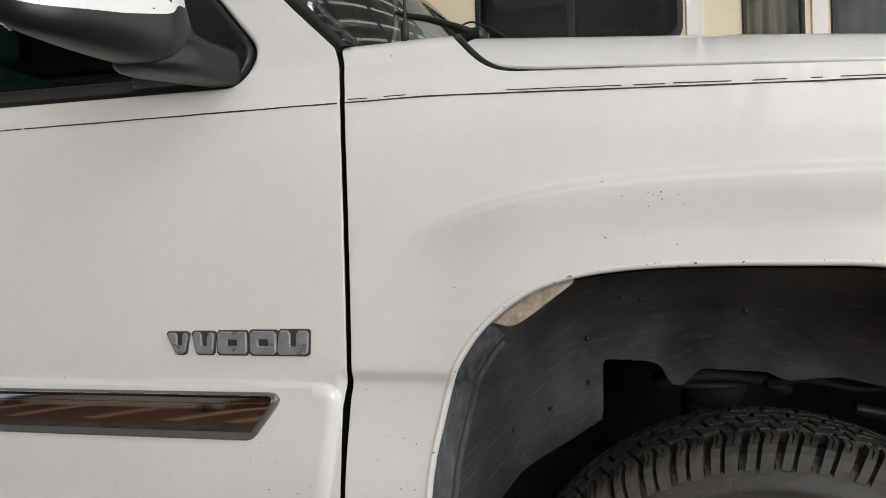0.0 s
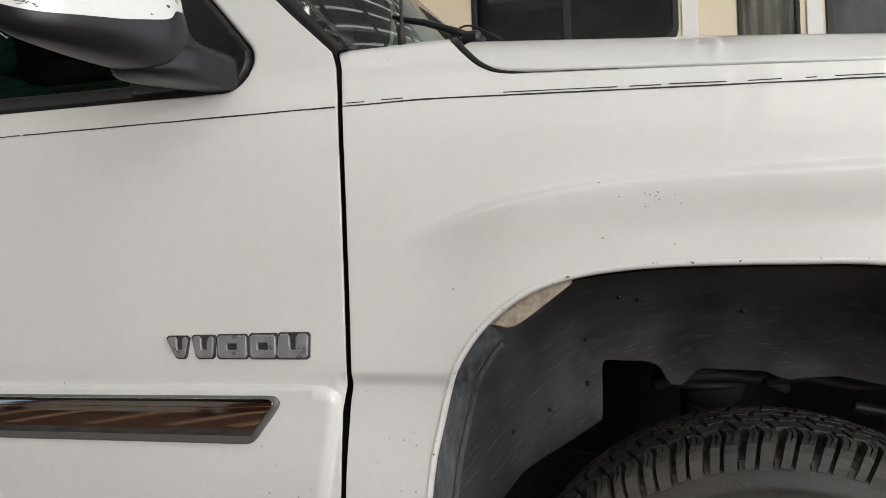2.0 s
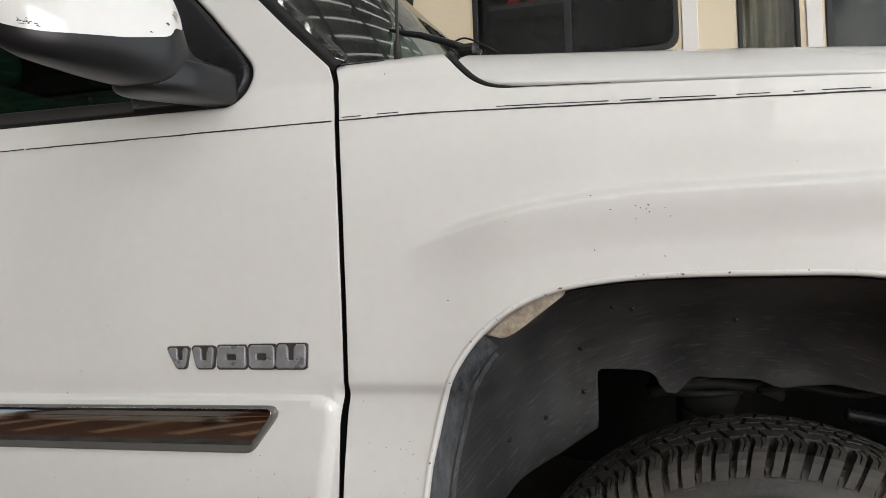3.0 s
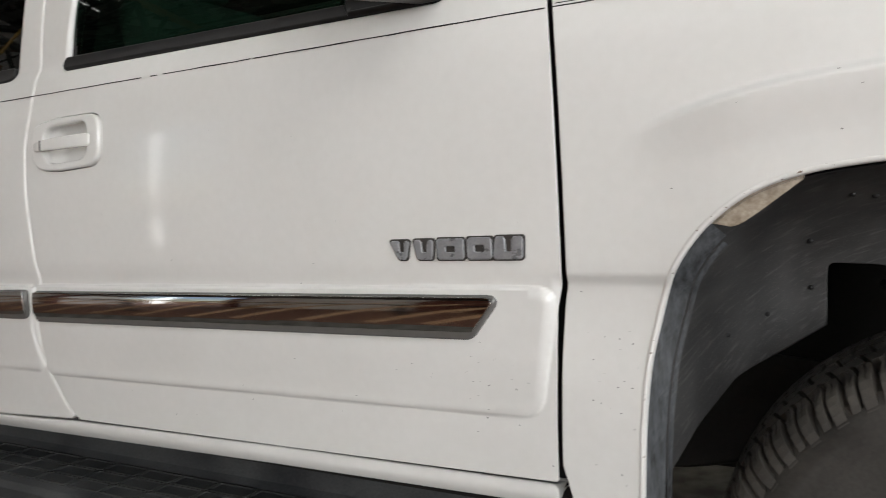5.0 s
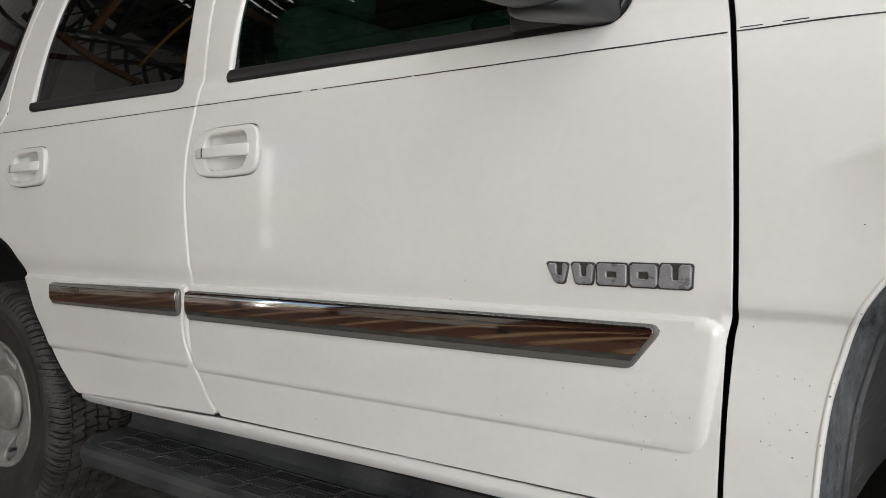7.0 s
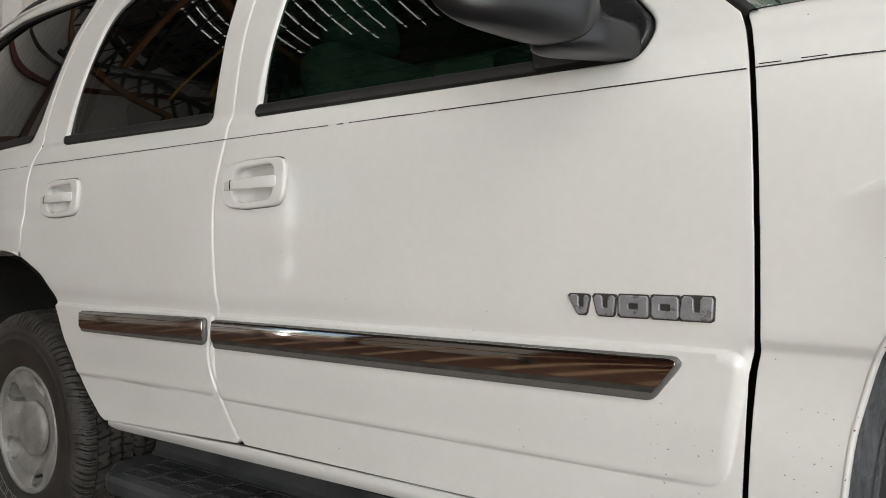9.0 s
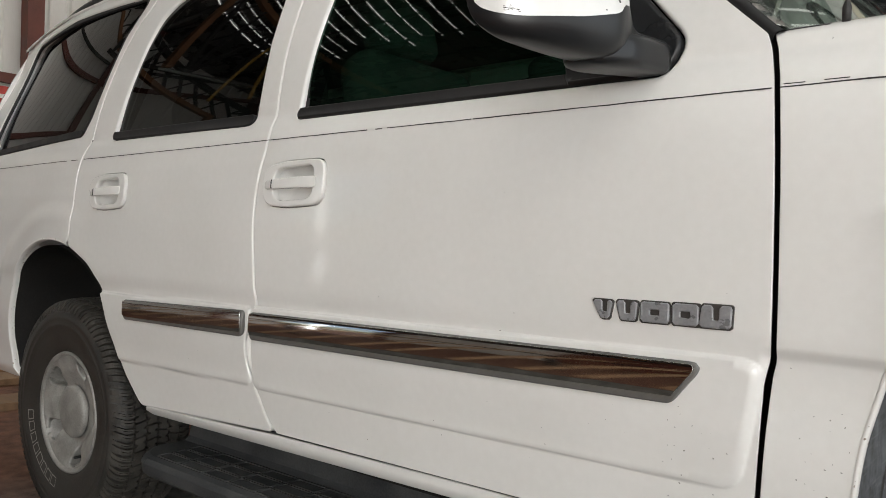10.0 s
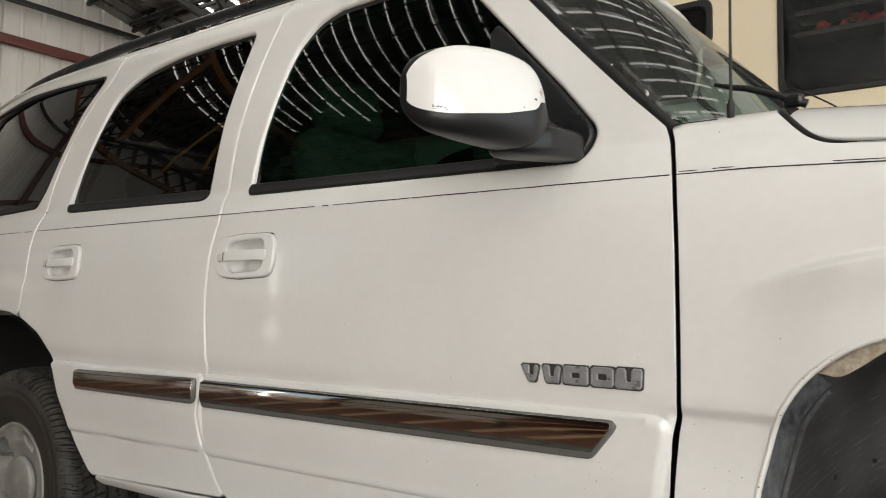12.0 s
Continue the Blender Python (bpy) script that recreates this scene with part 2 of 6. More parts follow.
GROUND = ground_material()
SKYLIGHT, _n, _l, _p = material("backlit_translucent_roof_strip")
_p.inputs["Base Color"].default_value = (0.8, 0.82, 0.8, 1)
_p.inputs["Emission Color"].default_value = (1.0, 0.98, 0.94, 1)
_p.inputs["Emission Strength"].default_value = 6.5
# same strip with its glow turned down, for the north slope
SKYLIGHT_DIM = SKYLIGHT.copy()
SKYLIGHT_DIM.name = "dimmed_glow_roof_strip"
SKYLIGHT_DIM.node_tree.nodes["Principled BSDF"].inputs["Emission Strength"].default_value = 1.1
TIMBER = surface("pale_tan_timber", (0.46, 0.27, 0.14), (0.66, 0.43, 0.25), (0.6, 0.8), 0, 3.0, 60.0, 0.2, stretch=(4, 4, 0.5))
BROWN_SHEET = surface("red_brown_board_wall", (0.13, 0.048, 0.032), (0.22, 0.085, 0.055), (0.6, 0.8), 0, 2.0, 50.0, 0.1, stretch=(4, 4, 0.4))

# ---- building blocks ----


def link(name, mesh, mat, parent=None, label="", kind=""):
    ob = new(name, mesh)
    if not mesh.materials:
        mesh.materials.append(mat)
    if parent:
        base = parent
        where = Matrix()
        while base:
            where = base.matrix_basis @ where if base.parent is None else where
            base = base.parent
        ob.parent = parent
        ob.matrix_parent_inverse = where.inverted() if parent.parent is None else Matrix()
    if label or kind:
        tagged(ob, label=label, kind=kind)
    return ob


def part(name, bm, mat, parent=None, label="", kind="", smooth=False):
    """Links a bmesh, in world coordinates, as one mesh object under a thing or a part."""
    me = bpy.data.meshes.new(name)
    bmesh.ops.recalc_face_normals(bm, faces=bm.faces)
    bm.to_mesh(me)
    bm.free()
    for f in me.polygons:
        f.use_smooth = smooth
    return link(name, me, mat, parent, label, kind)


def mesh_part(name, verts, faces, mat, parent=None, label="", kind="", smooth=False, normals=None):
    me = bpy.data.meshes.new(name)
    me.from_pydata(verts, [], faces)
    me.update()
    for f in me.polygons:
        f.use_smooth = smooth
    if normals is not None:
        me.normals_split_custom_set_from_vertices(normals)
    return link(name, me, mat, parent, label, kind)


def thing(name, base, label, category, group="", kind=""):
    ob = new(name)
    ob.empty_display_size = 0.05
    ob.matrix_basis = Matrix.Translation(base)
    return tagged(ob, label, category, group, kind)


def block(bm, lo, hi, bevel=0.0, turn=None, segments=2):
    """A box from corner to corner, bevelled, added to bm; turn: a matrix applied to it."""
    lo, hi = Vector(lo), Vector(hi)
    made = bmesh.ops.create_cube(bm, size=1.0, matrix=Matrix.Translation((lo + hi) / 2) @ Matrix.Diagonal((*(hi - lo), 1)))
    vs = made["verts"]
    if bevel:
        es = list({e for v in vs for e in v.link_edges})
        out = bmesh.ops.bevel(bm, geom=es, offset=bevel, segments=segments, affect="EDGES", profile=0.5)
        vs = list({v for f in out["faces"] for v in f.verts} | {v for v in vs if v.is_valid})
    if turn is not None:
        bmesh.ops.transform(bm, matrix=turn, verts=vs)
    return bm


def box(name, lo, hi, mat, parent=None, label="", bevel=0.004, kind="", turn=None, segments=2):
    return part(name, block(bmesh.new(), lo, hi, bevel, turn, segments), mat, parent, label, kind)


def tube_data(points, radius, sides=10, closed=False):
    """Verts and faces of a round bar along points; radius may be a list."""
    pts = [Vector(p) for p in points]
    n = len(pts)
    rs = radius if isinstance(radius, (list, tuple)) else [radius] * n
    verts, faces, up = [], [], None
    for i, p in enumerate(pts):
        a, b = pts[(i - 1) % n if closed else max(i - 1, 0)], pts[(i + 1) % n if closed else min(i + 1, n - 1)]
        d = (b - a).normalized()
        if up is None:
            up = d.orthogonal().normalized()
        up = (up - d * up.dot(d)).normalized()
        side = d.cross(up)
        for k in range(sides):
            w = 2 * math.pi * k / sides
            verts.append(p + (up * math.cos(w) + side * math.sin(w)) * rs[i])
    for i in range(n if closed else n - 1):
        for k in range(sides):
            j, m = (i + 1) % n, (k + 1) % sides
            faces.append((i * sides + k, i * sides + m, j * sides + m, j * sides + k))
    if not closed:
        faces += [tuple(range(sides - 1, -1, -1)), tuple((n - 1) * sides + k for k in range(sides))]
    return verts, faces


def tube(name, points, radius, mat, parent=None, label="", sides=10, closed=False, kind=""):
    v, f = tube_data(points, radius, sides, closed)
    return mesh_part(name, v, f, mat, parent, label, kind, True)


def curve_through(points, per=8, closed=False):
    """A smooth line through points of any dimension."""
    p = np.array(points, float)
    n = len(p)
    out = []
    for i in range(n if closed else n - 1):
        a, b, c, d = (p[(i + k) % n] if closed else p[min(max(i + k, 0), n - 1)] for k in (-1, 0, 1, 2))
        for s in np.arange(per) / per:
            out.append(0.5 * (2 * b + (c - a) * s + (2 * a - 5 * b + 4 * c - d) * s**2 + (3 * b - a - 3 * c + d) * s**3))
    if not closed:
        out.append(p[-1])
    return [tuple(q) for q in out]


def rounded(corners, n=6):
    """A closed outline from (u, v, radius) corners, each corner an arc."""
    out = []
    m = len(corners)
    for i in range(m):
        p = np.array(corners[i][:2], float)
        r = corners[i][2]
        a, b = np.array(corners[i - 1][:2], float) - p, np.array(corners[(i + 1) % m][:2], float) - p
        la, lb = np.linalg.norm(a), np.linalg.norm(b)
        if r <= 0:
            out.append(tuple(p))
            continue
        half = math.acos(max(-1, min(1, a @ b / la / lb))) / 2
        t = min(r / math.tan(half), 0.49 * la, 0.49 * lb)
        s, e = p + a / la * t, p + b / lb * t
        for k in range(n + 1):
            w = k / n
            out.append(tuple((1 - w) ** 2 * s + 2 * w * (1 - w) * p + w**2 * e))
    return out


def inside(u, v, outline):
    """Signed distance from points to a closed outline, positive inside."""
    poly = np.array(outline, float)
    a, b = poly, np.roll(poly, -1, axis=0)
    best, odd = np.full(u.shape, 1e9), np.zeros(u.shape, bool)
    for (ax, ay), (bx, by) in zip(a, b):
        dx, dy = bx - ax, by - ay
        ll = dx * dx + dy * dy
        if ll < 1e-14:
            continue
        t = np.clip(((u - ax) * dx + (v - ay) * dy) / ll, 0, 1)
        best = np.minimum(best, (u - ax - t * dx) ** 2 + (v - ay - t * dy) ** 2)
        if ay != by:
            odd ^= ((ay > v) != (by > v)) & (u < (bx - ax) * (v - ay) / (by - ay) + ax)
    return np.where(odd, 1, -1) * np.sqrt(best)


def panel(name, outline, place, mat, parent=None, label="", step=0.008, gap=0.002, r=0.003, depth=0.015, holes=(), flip=False, kind=""):
    """A curved sheet with rolled edges: all of the (u, v) plane within the outline and outside the holes (outline, radius, depth),
    laid onto the surface place(u, v). Its edges are rounded by r and turned inwards by depth."""
    o = np.array(outline, float)
    lo, hi = o.min(0) - step, o.max(0) + step
    us, vs = np.arange(lo[0], hi[0] + step, step), np.arange(lo[1], hi[1] + step, step)
    U, V = np.meshgrid(us, vs, indexing="ij")

    def level(u, v):
        g, w = inside(u, v, outline) - gap - r, np.zeros(u.shape, int)
        for k, (h, hr, _) in enumerate(holes):
            q = -inside(u, v, h) - hr
            w, g = np.where(q < g, k + 1, w), np.minimum(g, q)
        return g, w

    G, _ = level(U, V)
    inn = G > 0
    ids = -np.ones(G.shape, int)
    ids[inn] = np.arange(inn.sum())
    uv = np.stack([U[inn], V[inn]], 1).tolist()
    cut, faces = {}, []

    def cross(p, q):
        key = (p, q) if p < q else (q, p)
        if key not in cut:
            a, b = key
            t = G[a] / (G[a] - G[b])
            cut[key] = len(uv)
            uv.append([U[a] + t * (U[b] - U[a]), V[a] + t * (V[b] - V[a])])
        return cut[key]

    any_in = inn[:-1, :-1] | inn[1:, :-1] | inn[1:, 1:] | inn[:-1, 1:]
    for i, j in zip(*np.nonzero(any_in)):
        c = [(i, j), (i + 1, j), (i + 1, j + 1), (i, j + 1)]
        f = []
        for k in range(4):
            p, q = c[k], c[(k + 1) % 4]
            if inn[p]:
                f.append(int(ids[p]))
            if inn[p] != inn[q]:
                f.append(cross(p, q))
        if len(f) > 2:
            faces.append(tuple(f))
    uv = np.array(uv)
    e = 1e-4

    def frame_at(u, v):
        p = place(u, v)
        du, dv = (place(u + e, v) - place(u - e, v)) / (2 * e), (place(u, v + e) - place(u, v - e)) / (2 * e)
        nn = np.cross(du, dv)
        nn /= np.linalg.norm(nn, axis=1)[:, None] + 1e-12
        return p, du, dv, -nn if flip else nn

    P, DU, DV, N = frame_at(uv[:, 0], uv[:, 1])
    used = {}
    for f in faces:
        for a, b in zip(f, f[1:] + f[:1]):
            used[(a, b)] = True
    rim = [(a, b) for a, b in used if (b, a) not in used]
    ring = sorted({a for ab in rim for a in ab})
    at = {a: k for k, a in enumerate(ring)}
    bu, bv = uv[ring, 0], uv[ring, 1]
    _, which = level(bu, bv)
    gu = level(bu + e, bv)[0] - level(bu - e, bv)[0]
    gv = level(bu, bv + e)[0] - level(bu, bv - e)[0]
    out = -(gu[:, None] * DU[ring] + gv[:, None] * DV[ring])
    out /= np.linalg.norm(out, axis=1)[:, None] + 1e-12
    rr = np.where(which == 0, r, np.array([r] + [h[1] for h in holes])[which])[:, None]
    dd = np.where(which == 0, depth, np.array([depth] + [h[2] for h in holes])[which])[:, None]
    verts, norms, base = [P], [N], len(P)
    steps = [(30, 0), (60, 0), (90, 0), (90, 1)]
    for deg, deep in steps:
        s, c = math.sin(radians(deg)), math.cos(radians(deg))
        verts.append(P[ring] + out * rr * s - N[ring] * (rr * (1 - c) + dd * deep))
        norms.append(N[ring] * c + out * s)
    m = len(ring)
    for k in range(len(steps)):
        for a, b in rim:
            ia, ib = (a, b) if k == 0 else (base + (k - 1) * m + at[a], base + (k - 1) * m + at[b])
            faces.append((ib, ia, base + k * m + at[a], base + k * m + at[b]))
    if flip:
        faces = [f[::-1] for f in faces]
    V3, N3 = np.concatenate(verts), np.concatenate(norms)
    return mesh_part(name, V3.tolist(), faces, mat, parent, label, kind, True, N3.tolist())


def revolve(profile, steps, axis_at):
    """Turns (radius, y) points about an axis along y through axis_at; returns verts and faces."""
    cx, cy, cz = axis_at
    verts, faces = [], []
    n = len(profile)
    for k in range(steps):
        w = 2 * math.pi * k / steps
        verts += [(cx + rad * math.cos(w), cy + y, cz + rad * math.sin(w)) for rad, y in profile]
    for k in range(steps):
        j = (k + 1) % steps
        for i in range(n - 1):
            faces.append((k * n + i, k * n + i + 1, j * n + i + 1, j * n + i))
    return verts, faces

# ---- the car: body surface ----
# x runs forward along the car from the gap before the front door, y inwards from its near side, z up.
CAR_MID = 0.98
SECTION = [(0.34, 0.10), (0.40, 0.07), (0.44, 0.046), (0.48, 0.022), (0.50, 0.012), (0.52, 0.014), (0.55, 0.014), (0.62, 0.009), (0.70, 0.006), (0.82, 0.005),
           (0.85, 0.003), (0.866, -0.001), (0.884, -0.003), (0.95, -0.0035), (1.05, -0.003), (1.137, 0.0), (1.20, 0.007), (1.252, 0.018), (1.29, 0.034),
           *[(float(h), 0.05 + 0.125 * (h - 1.315) + 0.20 * (h - 1.315) ** 2) for h in np.arange(1.315, 1.79, 0.01)], (1.82, 0.160), (1.855, 0.180), (1.88, 0.21), (1.90, 0.27), (1.92, 0.40)]
ZS = np.arange(0.30, 1.95, 0.001)
kern = np.exp(-0.5 * (np.arange(-24, 25) / 7.0) ** 2)
YS = np.convolve(np.pad(np.interp(ZS, *zip(*SECTION)), 24, mode="edge"), kern / kern.sum(), "valid")


def ease(x, a, b):
    t = np.clip((x - a) / (b - a), 0, 1)
    return t * t * (3 - 2 * t)


PAD_FRONT = rounded([(-0.005, 0.850, 0.036), (-1.30, 0.838, 0), (-1.30, 0.632, 0), (-0.041, 0.645, 0.045)])
PAD_REAR = rounded([(-1.238, 0.838, 0.014), (-2.3, 0.824, 0), (-2.3, 0.616, 0), (-1.232, 0.638, 0.03)])


def side(x, z):
    """The near side's surface: distance inwards for a place along the car and a height."""
    x, z = np.asarray(x, float), np.asarray(z, float)
    drop = 0.041 * np.clip(x - 0.12, 0, None) * ease(z, 1.14, 1.24)
    y = np.interp(z + drop, ZS, YS)
    y = y + (0.03 + 0.07 * ease(z, 1.25, 1.75)) * np.clip(-2.15 - x, 0, None) ** 2 + 0.05 * np.clip(x - 0.85, 0, None) ** 2
    # flared lip over the front wheel
    line = 1.122 - 0.052 * np.clip((0.6 - x) / 0.465, 0, 1.3) ** 3.2
    flare = ease(z, line + 0.010, line - 0.007) * (1 - 0.5 * ease(z, line - 0.007, line - 0.075)) * ease(x, 0.09, 0.26) * ease(z, 0.55, 0.9)
    y = y - 0.023 * flare
    # the crease across the wing, tucked in below
    y = y + 0.0065 * ease(z, 0.870, 0.850) * ease(z, 0.70, 0.80) * ease(x, -0.02, 0.0)
    # flared lip over the rear wheel
    d = np.sqrt((x + 2.33) ** 2 + ((z - 0.45) * 0.95) ** 2)
    y = y - 0.008 * ease(d, 0.64, 0.575) * ease(z, 0.45, 0.7) * ease(x, -2.05, -2.25)
    # raised pads low on the doors
    near = (z > 0.58) & (z < 0.88) & (x < 0.02) & (x > -2.35)
    pad = np.zeros(np.broadcast(x, z).shape)
    if near.any():
        xx, zz = np.broadcast_to(x, pad.shape)[near], np.broadcast_to(z, pad.shape)[near]
        wf = np.where(xx > -1.226, inside(xx, zz, PAD_FRONT), inside(xx, zz, PAD_REAR))
        soft = np.where((zz < 0.70) & (xx < -0.12) & (xx > -1.2), 0.012, 0.020)
        soft = np.where((zz < 0.70) & (xx < -1.32), 0.012, soft)
        soft = np.where((zz > 0.80) & (xx < -0.05), 0.007, soft)
        pad[near] = (1 - (1 - np.clip((wf + 0.003) / (soft + 0.003), 0, 1)) ** 2) * ease(wf, -0.002, 0.004)
    return y - (0.005 + 0.0065 * ease(z, 0.655, 0.75)) * pad


def on_side(off=0.0):
    def place(x, z):
        return np.stack([x, side(x, z) + off, z], 1)
    return place


car = thing("suv", (-0.9, CAR_MID, 0), "white four-door off-road estate car, dusty, parked on the shed floor", "car")

SEAM_A = curve_through([(-0.022, 0.545), (-0.017, 0.66), (-0.011, 0.76), (-0.006, 0.82), (0.001, 0.862), (0.002, 0.95), (0.001, 1.05), (-0.002, 1.153), (-0.010, 1.252), (-0.020, 1.305), (-0.032, 1.346)], 6)
SEAM_B = curve_through([(-1.142, 0.532), (-1.175, 0.562), (-1.205, 0.61), (-1.228, 0.648), (-1.246, 0.70), (-1.248, 0.755), (-1.226, 0.815), (-1.216, 0.852), (-1.222, 0.905), (-1.230, 1.03), (-1.223, 1.14), (-1.206, 1.235), (-1.214, 1.317), (-1.212, 1.49), (-1.178, 1.68), (-1.150, 1.787), (-1.128, 1.86)], 6)
SEAM_C = curve_through([(-1.765, 0.503), (-1.80, 0.522), (-1.868, 0.588), (-1.94, 0.70), (-1.985, 0.79), (-2.012, 0.838), (-2.05, 0.875), (-2.10, 0.912), (-2.17, 0.945), (-2.212, 0.968), (-2.206, 1.02), (-2.196, 1.117), (-2.188, 1.251), (-2.163, 1.41), (-2.108, 1.566), (-2.040, 1.69), (-1.975, 1.76), (-1.93, 1.86)], 6)
PILLAR_A = [(-0.106, 1.417), (-0.180, 1.493), (-0.261, 1.577), (-0.342, 1.664), (-0.436, 1.765), (-0.52, 1.858)]
FRONT_DOOR = SEAM_A + PILLAR_A + SEAM_B[::-1]
REAR_DOOR = SEAM_B + SEAM_C[::-1]

GLASS_FRONT = curve_through([(-1.126, 1.312), (-1.118, 1.40), (-1.103, 1.49), (-1.058, 1.66), (-1.025, 1.72), (-0.985, 1.76), (-0.92, 1.784)], 5) + rounded([(-0.70, 1.792, 0), (-0.565, 1.792, 0.03), (-0.246, 1.452, 0), (-0.158, 1.350, 0.04), (-0.195, 1.298, 0.03), (-1.127, 1.304, 0.006)])
GLASS_REAR = curve_through([(-2.036, 1.326), (-2.015, 1.40), (-1.983, 1.492), (-1.935, 1.61), (-1.89, 1.69), (-1.83, 1.732), (-1.765, 1.757), (-1.66, 1.776), (-1.568, 1.785)], 5) + rounded([(-1.42, 1.790, 0), (-1.246, 1.788, 0.022), (-1.292, 1.52, 0), (-1.302, 1.304, 0.02), (-2.037, 1.312, 0.006)])
GLASS_QUARTER = rounded([(-2.01, 1.792, 0.02), (-2.104, 1.668, 0), (-2.215, 1.40, 0.06), (-2.262, 1.338, 0.05), (-3.14, 1.314, 0.05), (-3.08, 1.79, 0.08), (-2.60, 1.814, 0)])


def pocket(cx, cz):
    """Outline of a door handle's bezel."""
    return rounded([(cx - 0.114, cz + 0.046, 0.044), (cx - 0.03, cz + 0.057, 0.2), (cx + 0.112, cz + 0.058, 0.040), (cx + 0.110, cz - 0.052, 0.046), (cx - 0.02, cz - 0.058, 0.2), (cx - 0.112, cz - 0.052, 0.050)], 8)


HANDLE_FRONT, HANDLE_REAR = (-1.080, 1.139), (-1.966, 1.139)
front_door = panel("front_door", FRONT_DOOR, on_side(), PAINT, car, "white front door with a dark window and chipped paint", 0.0032, 0.0030, 0.0018, 0.0025,
                   [(GLASS_FRONT, 0.010, 0.022), (pocket(*HANDLE_FRONT), 0.0015, 0.01)])
rear_door = panel("rear_door", REAR_DOOR, on_side(), PAINT, car, "white rear door with privacy glass", 0.0065, 0.0022, 0.0055, 0.02,
                  [(GLASS_REAR, 0.010, 0.022), (pocket(*HANDLE_REAR), 0.0015, 0.01)])

# front wing, round the wheel arch
ARCH_F = curve_through([(0.098, 0.46), (0.103, 0.56), (0.109, 0.65), (0.120, 0.74), (0.134, 0.80), (0.152, 0.86), (0.180, 0.908), (0.214, 0.945), (0.259, 0.976), (0.314, 0.995), (0.381, 1.005), (0.46, 1.009), (0.577, 1.008), (0.69, 1.003), (0.80, 0.975), (0.88, 0.92), (0.94, 0.84), (0.98, 0.74), (1.0, 0.62), (1.01, 0.46)], 5)
HOOD_SEAM = curve_through([(0.138, 1.366), (0.155, 1.342), (0.176, 1.318), (0.202, 1.296), (0.234, 1.284), (0.305, 1.2785), (0.46, 1.270), (0.714, 1.254), (0.95, 1.238), (1.22, 1.218)], 5)
WING = [(0.098, 0.46), (0.010, 0.46), (0.006, 0.48)] + [(x + 0.002, z) for x, z in SEAM_A[2:]] + rounded([(-0.026, 1.353, 0.0), (-0.020, 1.366, 0.006), (0.136, 1.374, 0)]) + HOOD_SEAM + [(1.24, 0.46), (1.01, 0.46)] + ARCH_F[::-1][1:-1]


def wing_place(x, z):
    # the shoulder rolls in under the bonnet's edge
    y = side(x, z)
    zz = z + 0.041 * np.clip(x - 0.12, 0, None)
    roll = np.clip(zz - 1.285, 0, None)
    y = y + 2.2 * roll**2 + 60.0 * np.clip(zz - 1.335, 0, None) ** 2
    return np.stack([x, y, z], 1)


front_wing = panel("front_wing", WING, wing_place, PAINT, car, "white front wing with a flared arch and star-shaped chips", 0.004, 0.0030, 0.0020, 0.004)

# rear quarter, round the rear wheel arch
ARCH_R = curve_through([(-1.765, 0.503), (-1.868, 0.588), (-1.94, 0.70), (-2.012, 0.838), (-2.10, 0.912), (-2.214, 0.966), (-2.33, 0.985), (-2.45, 0.975), (-2.56, 0.935), (-2.64, 0.87), (-2.69, 0.78), (-2.715, 0.68), (-2.715, 0.58), (-2.68, 0.46)], 5)
QUARTER = SEAM_C[54:] + [(-2.6, 1.86), (-3.28, 1.85), (-3.39, 1.30), (-3.40, 0.46), (-2.68, 0.46)] + [p for p in ARCH_R[::-1] if p[0] < -2.212][1:]
rear_quarter = panel("rear_quarter", QUARTER, on_side(), PAINT, car, "white rear quarter with a dark fixed window", 0.012, 0.0022, 0.0035, 0.012, [(GLASS_QUARTER, 0.010, 0.02)])


def arch_lip(name, line, shift):
    """The folded white edge that runs round a wheel arch."""
    pts = [p for p in line if p[1] > 0.48]
    verts, faces = [], []
    prof = [(0.0, -0.001), (0.0035, -0.003), (0.007, 0.001), (0.008, 0.010), (0.006, 0.024)]
    for i, p in enumerate(pts):
        a, b = np.array(pts[max(i - 1, 0)]), np.array(pts[min(i + 1, len(pts) - 1)])
        d = (b - a) / np.linalg.norm(b - a)
        inward = np.array([d[1], -d[0]]) * shift
        y = float(side(p[0], p[1]))
        for k, (w, deep) in enumerate(prof):
            q = np.array(p) + inward * (w - 0.0045)
            verts.append((q[0], y + deep, q[1]))
    n = len(prof)
    for i in range(len(pts) - 1):
        for k in range(n - 1):
            faces.append((i * n + k, i * n + k + 1, (i + 1) * n + k + 1, (i + 1) * n + k))
    return mesh_part(name, verts, faces, PAINT_EDGE, car, "folded white arch edge with small rust spots", "", True)


arch_lip("arch_lip", ARCH_F, 1.0)
arch_lip("arch_lip", [p for p in ARCH_R if p[0] < -2.2], -1.0)


